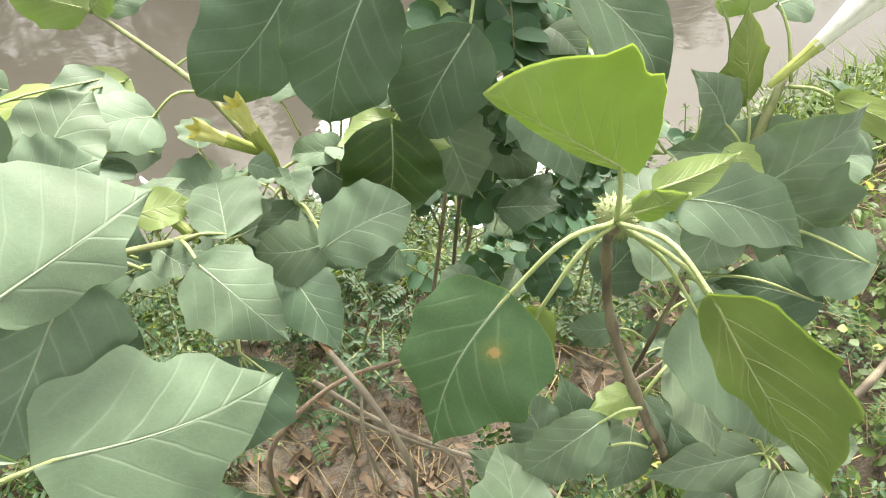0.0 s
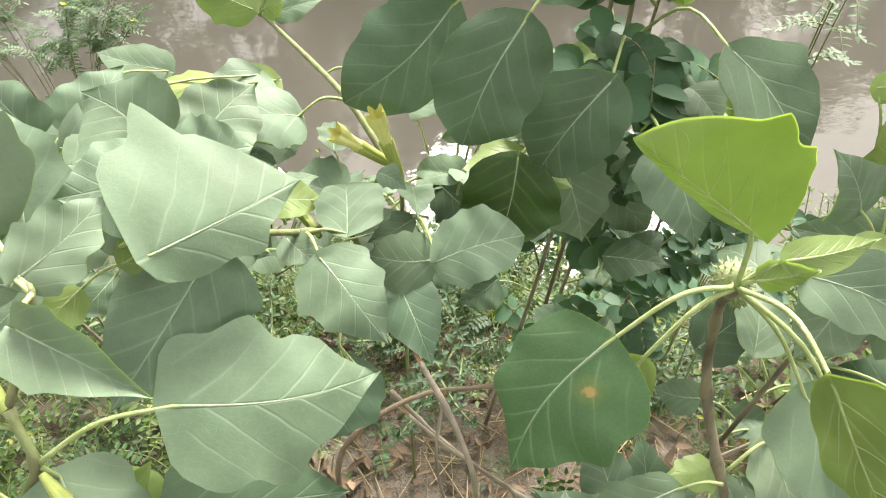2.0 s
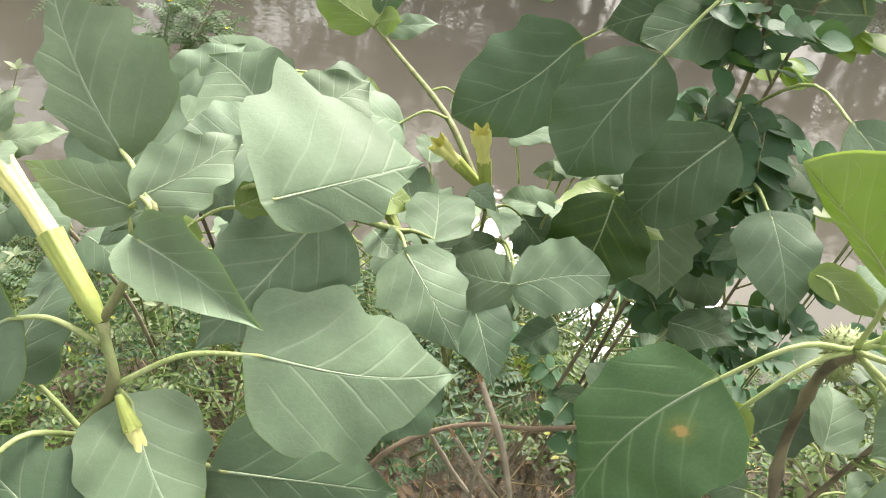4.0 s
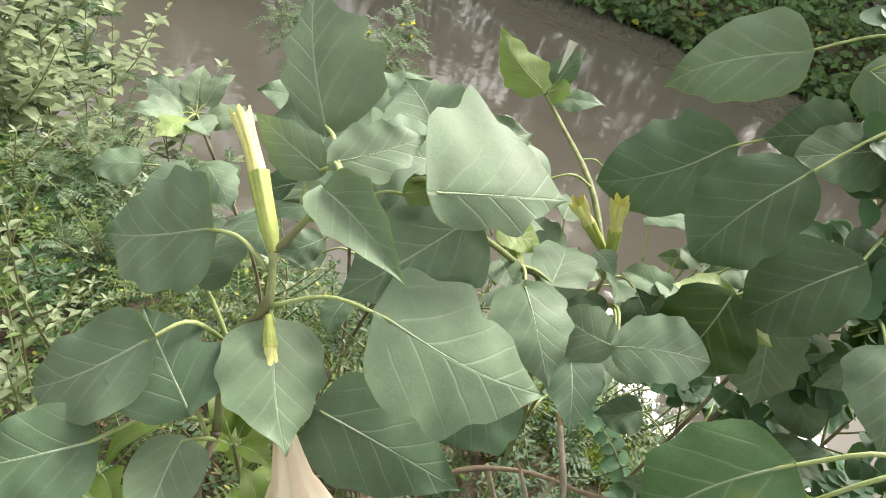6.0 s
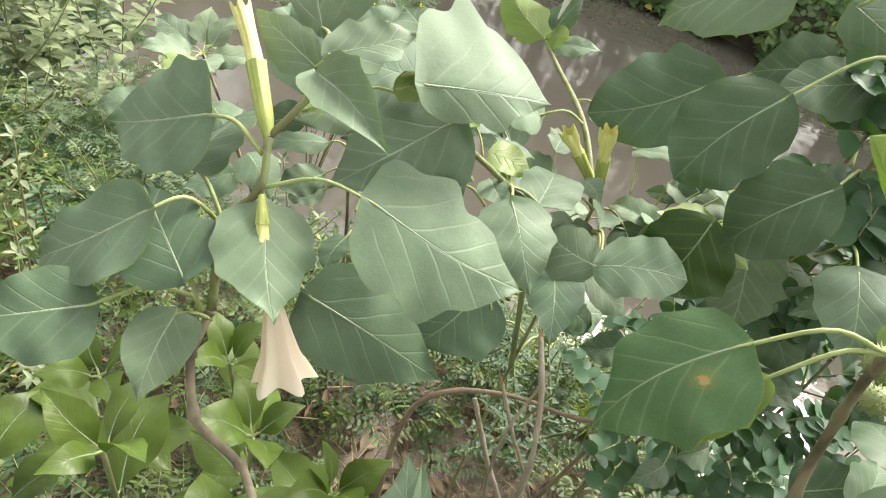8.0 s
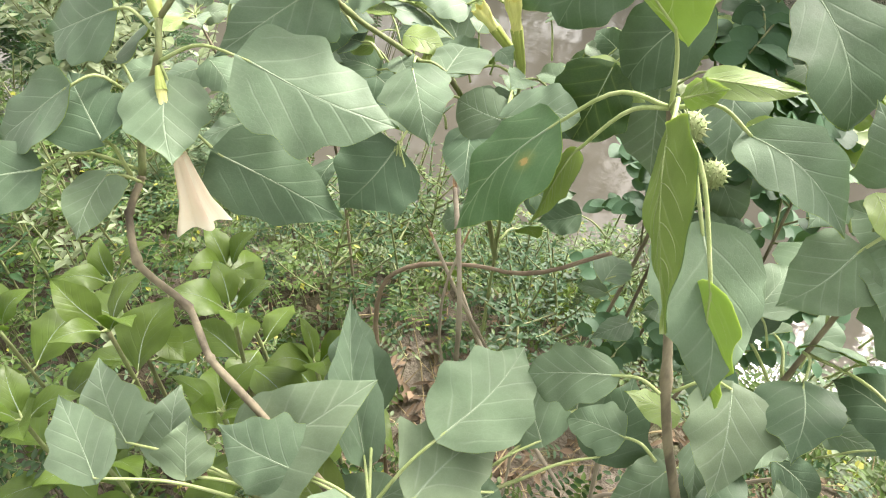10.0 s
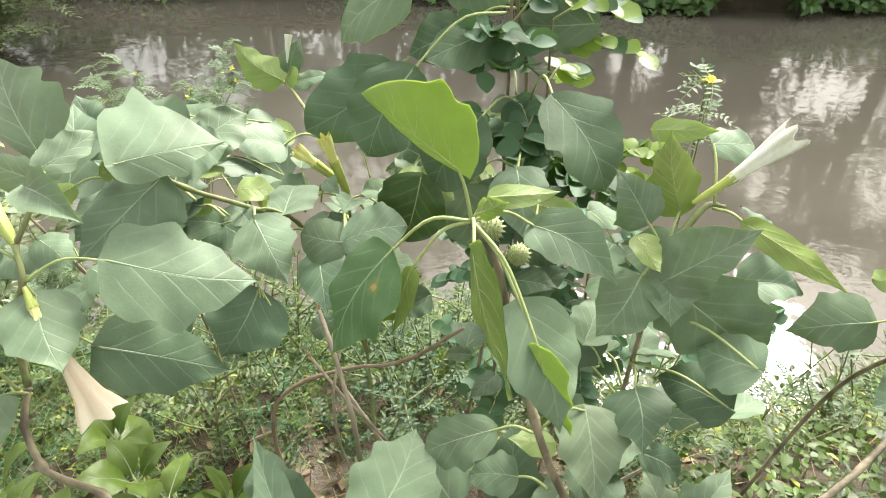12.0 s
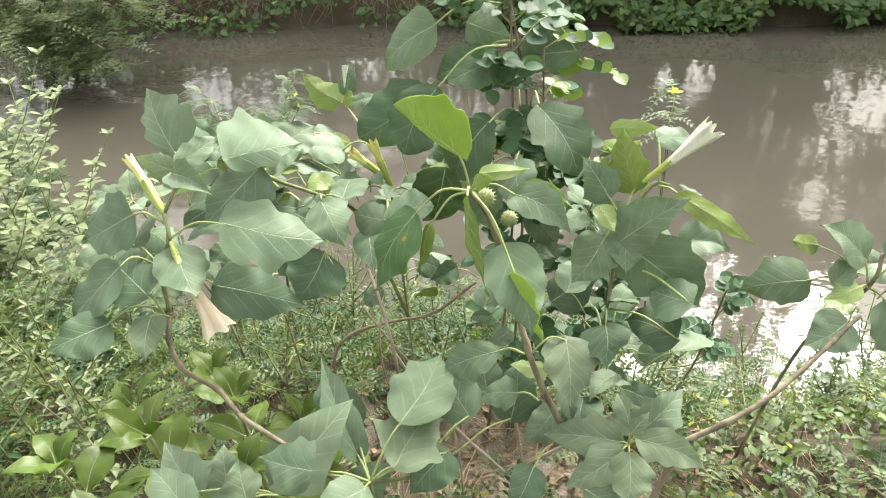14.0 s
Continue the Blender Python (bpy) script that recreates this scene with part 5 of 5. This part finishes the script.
# the plant downstream with the long white bud
E = plant("thorn-apple with a long white trumpet flower and grey-green leaves")
NE = (0.352, -0.090, 0.770)
stem(E, [(0.33, -0.06, -0.02), (0.345, -0.08, 0.4), NE], [0.0030, 0.0028, 0.0024], PURPLESTEM, "stem", 26)
stem(E, [NE, (0.39, -0.06, 0.81), (0.42, -0.04, 0.80)], [0.0045, 0.0035, 0.002], GREENSTEM, "branch", 10)
leaf(E, (0.355, -0.107, 0.757), (0.422, -0.118, 0.826), 0.062, (-0.50, -0.70, 0.45), NE, 0.0, bend=0.08, fold=0.1, skew=0.15, mats=PALE)
leaf(E, (0.369, -0.118, 0.745), (0.468, -0.122, 0.655), 0.086, (-0.08, -0.95, 0.10), NE, 0.0, bend=0.07, fold=0.1, calm=0.6)
leaf(E, (0.423, -0.091, 0.811), (0.508, -0.140, 0.772), 0.026, (-0.2, -0.6, 0.75), (0.40, -0.06, 0.81), 0.0, under=True, bend=0.1, fold=0.25)
leaf(E, (0.648, -0.019, 0.628), (0.560, -0.006, 0.599), 0.066, (-0.15, -0.72, 0.66), (0.71, -0.05, 0.64), 0.1, bend=0.1, fold=-0.1)
leaf(E, (0.335, -0.070, 0.800), (0.300, -0.060, 0.850), 0.045, (0.0, -0.9, 0.4), NE, 0.0, bend=0.08, fold=0.1)
leaf(E, (0.372, -0.050, 0.800), (0.350, -0.030, 0.880), 0.050, (0.1, -0.9, 0.4), NE, 0.0, under=True, bend=0.08, fold=0.2)
leaf(E, (0.330, -0.100, 0.750), (0.290, -0.130, 0.700), 0.060, (-0.1, -0.48, 0.87), NE, 0.1, bend=0.08, fold=0.1)
leaf(E, (0.400, -0.020, 0.860), (0.455, 0.000, 0.850), 0.034, (0.0, -0.48, 0.87), (0.40, -0.06, 0.815), 0.0, bend=0.08, fold=0.1)
bu = trumpet(E, (0.380, -0.058, 0.814), (0.412, -0.059, 0.846), 0.0040, 0.0058, CALYX, "calyx", 5, 0.3, 0.0, profile=[0.6, 0.95, 1.0, 1.1, 1.3], label="long pale green calyx")
trumpet(bu, (0.409, -0.059, 0.843), (0.452, -0.058, 0.888), 0.0056, 0.0130, WHITE, "petal_tube", 5, 0.9, 0.16, profile=[0.95, 1.15, 1.5, 1.9, 2.3], label="white half-open trumpet flower with a ragged rim")
# more of its leaves farther along the bank
E2 = plant("thorn-apple with drooping grey-green leaves at the bank's edge")
NF = (0.715, -0.055, 0.645)
stem(E2, [(0.72, 0.16, -0.03), (0.73, 0.08, 0.4), NF, (0.72, -0.05, 0.70)], [0.0036, 0.0032, 0.0026], PURPLESTEM, "stem", 20)
leaf(E2, (0.700, -0.045, 0.690), (0.640, -0.030, 0.735), 0.060, (0.0, -0.5, 0.85), NF, 0.0)
leaf(E2, (0.735, -0.060, 0.690), (0.795, -0.050, 0.735), 0.065, (-0.1, -0.5, 0.85), NF, 0.0)
leaf(E2, (0.690, -0.075, 0.660), (0.640, -0.090, 0.650), 0.030, (0.0, -0.48, 0.87), NF, 0.0, under=True, mats=LIME)
leaf(E2, (0.730, -0.085, 0.640), (0.760, -0.130, 0.570), 0.070, (-0.1, -0.5, 0.85), NF, 0.0)
leaf(E2, (0.690, -0.080, 0.600), (0.630, -0.100, 0.570), 0.062, (-0.1, -0.48, 0.87), (0.72, -0.04, 0.60), 0.0)

# young plant in front, low
F = plant("young thorn-apple with broad grey-green leaves close to the ground")
NN = (0.035, -0.330, 0.530)
stem(F, [(0.05, -0.28, -0.02), (0.04, -0.31, 0.3), NN], [0.004, 0.0036, 0.003], GREENSTEM, "stem", 20)
leaf(F, (-0.088, -0.333, 0.525), (0.004, -0.258, 0.604), 0.094, (-0.10, -0.40, 0.90), NN, 0.0, bend=0.05, fold=0.10, teeth=0.16, shape="star", mats=PALE, calm=0.5)
leaf(F, (0.074, -0.272, 0.585), (0.113, -0.165, 0.600), 0.088, (0.0, -0.36, 0.93), NN, 0.0, bend=0.06, fold=0.14, teeth=0.24, shape="star", calm=0.5)
leaf(F, (0.068, -0.315, 0.548), (0.118, -0.232, 0.562), 0.084, (0.0, -0.45, 0.89), NN, 0.0, bend=0.05, fold=0.1, teeth=0.14, shape="star", mats=PALE, calm=0.5)
leaf(F, (0.030, -0.345, 0.535), (-0.020, -0.400, 0.545), 0.060, (0.0, -0.5, 0.85), NN, 0.0, bend=0.08, fold=0.12)
leaf(F, (-0.180, -0.358, 0.533), (-0.226, -0.322, 0.582), 0.056, (0.1, -0.30, 0.93), (-0.06, -0.34, 0.50), 0.0, bend=0.06, fold=0.12, teeth=0.14, shape="star", mats=PALE)
leaf(F, (-0.144, -0.354, 0.518), (-0.160, -0.308, 0.562), 0.058, (0.0, -0.30, 0.93), (-0.06, -0.34, 0.50), 0.0, bend=0.06, fold=0.12, teeth=0.14, shape="star", mats=PALE)
leaf(F, (-0.172, -0.400, 0.550), (-0.220, -0.369, 0.594), 0.050, (0.1, -0.30, 0.93), (-0.06, -0.35, 0.50), 0.0, bend=0.06, fold=0.12, teeth=0.14, shape="star", mats=PALE)
leaf(F, (-0.115, -0.365, 0.535), (-0.130, -0.330, 0.565), 0.050, (0.0, -0.30, 0.93), (-0.06, -0.34, 0.50), 0.0, bend=0.06, fold=0.12, shape="star", mats=PALE)
leaf(F, (-0.010, -0.224, 0.502), (-0.058, -0.168, 0.568), 0.066, (0.0, -0.5, 0.86), NN, 0.0, bend=0.06, fold=0.12, teeth=0.14, shape="star")
leaf(F, (-0.011, -0.326, 0.489), (-0.078, -0.292, 0.531), 0.060, (0.0, -0.65, 0.75), NN, 0.0, under=True, bend=0.06, fold=0.12)
leaf(F, (0.004, -0.325, 0.488), (0.056, -0.284, 0.510), 0.050, (0.0, -0.65, 0.75), NN, 0.0, bend=0.06, fold=0.12)
leaf(F, (0.153, -0.192, 0.503), (0.100, -0.146, 0.550), 0.064, (0.0, -0.5, 0.86), (0.10, -0.25, 0.48), 0.0, bend=0.06, fold=0.12)
leaf(F, (0.177, -0.150, 0.513), (0.157, -0.106, 0.558), 0.050, (0.0, -0.5, 0.86), (0.12, -0.22, 0.48), 0.0, bend=0.06, fold=0.12)
leaf(F, (0.215, -0.160, 0.464), (0.224, -0.095, 0.526), 0.060, (0.0, -0.5, 0.86), (0.14, -0.22, 0.46), 0.0, bend=0.06, fold=0.12, mats=DARK)
leaf(F, (0.126, -0.264, 0.510), (0.080, -0.312, 0.482), 0.060, (0.0, -0.6, 0.8), NN, 0.0, bend=0.06, fold=0.12, mats=DARK)
leaf(F, (0.009, -0.284, 0.524), (-0.050, -0.190, 0.612), 0.040, (0.5, -0.7, 0.5), NN, 0.0, bend=0.05, fold=0.5)
leaf(F, (-0.030, -0.330, 0.545), (-0.100, -0.335, 0.575), 0.060, (0.0, -0.65, 0.75), NN, 0.0, bend=0.06, fold=0.12)
stem(F, [NN, (0.09, -0.27, 0.47), (0.15, -0.21, 0.46)], [0.003, 0.002], GREENSTEM, "branch", 10)
stem(F, [(0.04, -0.31, 0.36), (-0.02, -0.335, 0.46), (-0.07, -0.345, 0.505)], [0.003, 0.002], GREENSTEM, "branch", 10)

# small star-shaped plant on the bank
S = plant("young thorn-apple rosette with pointed grey-green leaves")
NS = (0.371, -0.240, 0.512)
stem(S, [(0.36, -0.20, -0.02), (0.368, -0.22, 0.3), NS], [0.005, 0.004, 0.003], GREENSTEM, "stem", 18)
for b0, b1, wd in (((0.385, -0.225, 0.515), (0.448, -0.180, 0.560), 0.056), ((0.385, -0.240, 0.522), (0.466, -0.273, 0.512), 0.050),
                   ((0.360, -0.235, 0.510), (0.258, -0.212, 0.494), 0.058), ((0.378, -0.215, 0.505), (0.364, -0.160, 0.530), 0.044),
                   ((0.368, -0.265, 0.520), (0.360, -0.320, 0.486), 0.056), ((0.357, -0.260, 0.518), (0.284, -0.296, 0.490), 0.052),
                   ((0.372, -0.240, 0.535), (0.395, -0.225, 0.560), 0.022)):
    leaf(S, b0, b1, wd, Vector((0, -0.55, 0.85)), NS, 0.0, bend=0.09, fold=0.18, teeth=0.16, shape="star", mats=PALE)
leaf(E, (0.396, -0.098, 0.775), (0.322, -0.031, 0.745), 0.060, (-0.2, -0.65, 0.75), NE, 0.0, bend=0.08, fold=0.1)
leaf(E, (0.365, -0.098, 0.760), (0.357, -0.140, 0.725), 0.046, (-0.2, -0.6, 0.75), NE, 0.0, bend=0.08, fold=0.1)
leaf(E, (0.427, -0.165, 0.640), (0.371, -0.101, 0.617), 0.056, (-0.2, -0.6, 0.75), (0.35, -0.085, 0.62), 0.0, bend=0.08, fold=0.1, mats=DARK)
leaf(E, (0.430, -0.180, 0.712), (0.392, -0.128, 0.690), 0.056, (-0.2, -0.6, 0.75), (0.35, -0.088, 0.70), 0.0, bend=0.08, fold=0.1)
leaf(E, (0.276, -0.055, 0.610), (0.340, -0.030, 0.640), 0.056, (0.0, -0.65, 0.75), (0.345, -0.083, 0.56), 0.0, bend=0.08, fold=0.1, mats=DARK)
leaf(D, (0.206, 0.270, 0.650), (0.150, 0.285, 0.625), 0.040, (0.0, -0.48, 0.87), (0.228, 0.195, 0.62), 0.0, under=True, mats=LIME)

# lower leaves along the stems
rl = random.Random(90)


def lower_leaves(owner, foot, head, count, mats=None):
    """Drooping leaves of several sizes along the lower stem."""
    foot, head = Vector(foot), Vector(head)
    for i in range(count):
        f = 0.05 + 0.9 * i / max(1, count - 1)
        p = foot.lerp(head, f)
        a = rl.uniform(0, 2 * math.pi)
        d = Vector((math.cos(a), math.sin(a) * 0.8, rl.uniform(-0.15, 0.25))).normalized()
        q = p + d * rl.uniform(0.03, 0.06)
        ln = rl.uniform(0.045, 0.085)
        way = (d + Vector((0, -0.1, -rl.uniform(0.2, 0.7)))).normalized()
        leaf(owner, q, q + way * ln, ln * rl.uniform(0.62, 0.82), Vector((rl.gauss(0, 0.28), -0.4 + rl.gauss(0, 0.15), 0.85)), p, 0.1,
             shape=rl.choice(("ovate", "round")), mats=rl.choice((None, DARK)) if mats is None else mats, bend=0.08, fold=0.1)


lower_leaves(C, (0.02, 0.14, 0.42), (0.012, 0.115, 0.69), 8)
lower_leaves(C, (-0.03, 0.09, 0.60), (-0.13, -0.03, 0.79), 6)
lower_leaves(D, (0.23, 0.19, 0.46), (0.22, 0.17, 0.92), 12)
lower_leaves(E, (0.342, -0.08, 0.44), (0.352, -0.09, 0.76), 8)
lower_leaves(H, (-0.26, 0.23, 0.42), (-0.30, 0.155, 0.72), 8)
lower_leaves(H, (-0.24, 0.20, 0.50), (-0.17, 0.075, 0.75), 6)
lower_leaves(B, (0.30, -0.222, 0.38), (0.225, -0.19, 0.64), 4)

# crowded small leaves round the upper nodes
def crowd(owner, centre, spread, count, sizes, lime=0.25):
    c = Vector(centre)
    for _ in range(count):
        q = c + Vector((rl.uniform(-1, 1) * spread[0], rl.uniform(-1, 1) * spread[1], rl.uniform(-1, 1) * spread[2]))
        a = rl.uniform(0, 2 * math.pi)
        ln = rl.uniform(*sizes)
        d = Vector((math.cos(a), math.sin(a) * 0.7, rl.uniform(-0.5, 0.35))).normalized()
        pale = rl.random() < lime
        leaf(owner, q, q + d * ln, ln * rl.uniform(0.5, 0.78), Vector((rl.gauss(0, 0.35), -0.4 + rl.gauss(0, 0.25), 0.8)), c + (q - c) * 0.6 - Vector((0, 0, 0.02)), 0.0,
             under=pale, mats=LIME if pale else rl.choice((None, None, DARK)), shape=rl.choice(("ovate", "star", "ovate")), bend=0.08, fold=rl.uniform(0.0, 0.4), stalk=0.0011)


crowd(C, (-0.03, 0.10, 0.71), (0.09, 0.06, 0.04), 9, (0.03, 0.06))
crowd(C, (0.06, 0.10, 0.715), (0.07, 0.06, 0.05), 12, (0.035, 0.060), 0.3)
crowd(D, (0.13, 0.16, 0.70), (0.07, 0.05, 0.07), 9, (0.035, 0.060), 0.3)
crowd(C, (-0.08, 0.02, 0.76), (0.06, 0.05, 0.03), 5, (0.03, 0.05), 0.5)
crowd(H, (-0.24, 0.14, 0.72), (0.09, 0.07, 0.05), 8, (0.035, 0.06))
crowd(D, (0.20, 0.12, 0.74), (0.09, 0.05, 0.07), 9, (0.04, 0.07), 0.15)
crowd(E, (0.36, -0.07, 0.76), (0.08, 0.05, 0.06), 9, (0.035, 0.065), 0.3)
crowd(E, (0.36, -0.08, 0.60), (0.08, 0.06, 0.07), 7, (0.045, 0.07), 0.1)
crowd(E2, (0.72, -0.05, 0.64), (0.08, 0.05, 0.06), 5, (0.04, 0.065), 0.25)

crowd(E, (0.33, -0.11, 0.50), (0.12, 0.06, 0.09), 9, (0.045, 0.075), 0.05)
crowd(D, (0.22, 0.08, 0.56), (0.11, 0.06, 0.09), 8, (0.045, 0.075), 0.05)

# leaf edges that show their yellow-green lower side
for owner, b0, b1, wd, root in ((C, (-0.168, -0.104, 0.858), (-0.138, -0.096, 0.874), 0.018, (-0.165, -0.09, 0.845)),
                                (C, (-0.143, -0.100, 0.858), (-0.110, -0.098, 0.870), 0.015, (-0.155, -0.09, 0.850)),
                                (C, (-0.192, -0.114, 0.850), (-0.218, -0.138, 0.832), 0.020, (-0.170, -0.095, 0.850)),
                                (E, (0.231, -0.044, 0.799), (0.290, -0.062, 0.776), 0.026, (0.225, -0.08, 0.81)),
                                (E, (0.340, -0.019, 0.873), (0.398, -0.029, 0.877), 0.022, (0.352, -0.04, 0.83)),
                                (E2, (0.640, -0.03, 0.700), (0.590, -0.05, 0.720), 0.026, (0.70, -0.05, 0.66))):
    leaf(owner, b0, b1, wd, (rl.gauss(0, 0.2), -0.75, 0.6), root, 0.0, under=True, mats=LIME, bend=0.06, fold=0.2, stalk=0.0011)

# ---- dead sticks and stems ----
def stick(points, r0, r1, mat, label, cut=False, name="stick"):
    ob = thing(name, label, "stick", "dead sticks")
    g = Geo()
    line = spline(kinked(points, 0.25), 24)
    rad = lerp_list([r0, (r0 + r1) / 2, r1], 25)
    rnd = random.Random(int(abs(points[0][0]) * 1e4))
    for k in (6, 13, 19):
        rad[k] *= 1.25
    tube(g, line, [q * rnd.uniform(0.94, 1.06) for q in rad], 9, 0, 0.06)
    part("shaft", g, mat, ob)
    if cut:
        g = Geo()
        d = (line[-1] - line[-2]).normalized()
        for k in range(7):
            a = k * 0.9
            o = d.orthogonal().normalized() * r1 * 0.6
            o = Matrix.Rotation(a, 3, d) @ o
            thin(g, line[-1] - d * 0.004 + o, line[-1] + d * rnd.uniform(0.006, 0.018) + o * 1.1, r1 * 0.35, r1 * 0.1, 0, None, 2, 4)
        part("splintered_end", g, CUTWOOD, ob, "splintered pale broken end")
    return ob


stick([(0.06, -0.10, -0.02), (0.05, -0.13, 0.35), (0.046, -0.145, 0.56), (0.027, -0.118, 0.640), (0.003, -0.073, 0.674)], 0.0027, 0.0025, WOOD, "upright broken dry stem with a splintered top", True)
stick([(0.14, -0.08, -0.02), (0.125, -0.09, 0.38), (0.058, -0.094, 0.505), (0.025, -0.095, 0.559), (-0.009, -0.087, 0.615)], 0.0020, 0.0017, WOOD, "thin dry broken stem beside the stump", True)
stick([(0.03, -0.145, -0.02), (0.035, -0.134, 0.452), (0.018, -0.118, 0.514), (0.013, -0.102, 0.568), (0.022, -0.082, 0.618)], 0.0018, 0.0014, WOOD, "pale dry stem beside the stump", True)
stick([(-0.05, -0.05, -0.02), (-0.075, -0.055, 0.30), (-0.083, -0.057, 0.470), (-0.055, -0.04, 0.515), (0.016, -0.013, 0.523), (0.09, -0.04, 0.56), (0.16, -0.08, 0.66)], 0.0036, 0.0020, DEADWOOD, "brown dead vine bent in an arch", False, "dead_vine")
stick([(0.264, -0.132, 0.204), (0.227, -0.072, 0.221), (0.327, -0.065, 0.303), (0.424, -0.076, 0.433)], 0.0032, 0.0024, WOOD, "dead branch leaning among the stems")
stick([(-0.01, 0.07, 0.39), (0.044, 0.041, 0.31), (0.116, 0.0, 0.245), (0.209, -0.051, 0.191)], 0.0034, 0.003, WOOD, "dead branch lying over the soil")
stick([(0.33, 0.02, -0.01), (0.25, -0.08, 0.20), (0.22, -0.11, 0.42)], 0.0032, 0.0028, WOOD, "dead branch leaning among the stems")
stick([(0.44, -0.24, 0.52), (0.528, -0.216, 0.560), (0.60, -0.17, 0.59), (0.69, -0.10, 0.63)], 0.0040, 0.0030, PURPLESTEM, "dry bare stem reaching to a drooping plant")
stick([(0.40, -0.22, -0.01), (0.41, -0.23, 0.3), (0.44, -0.24, 0.52)], 0.0048, 0.0042, WOOD, "dry bare stem rising from the bank")
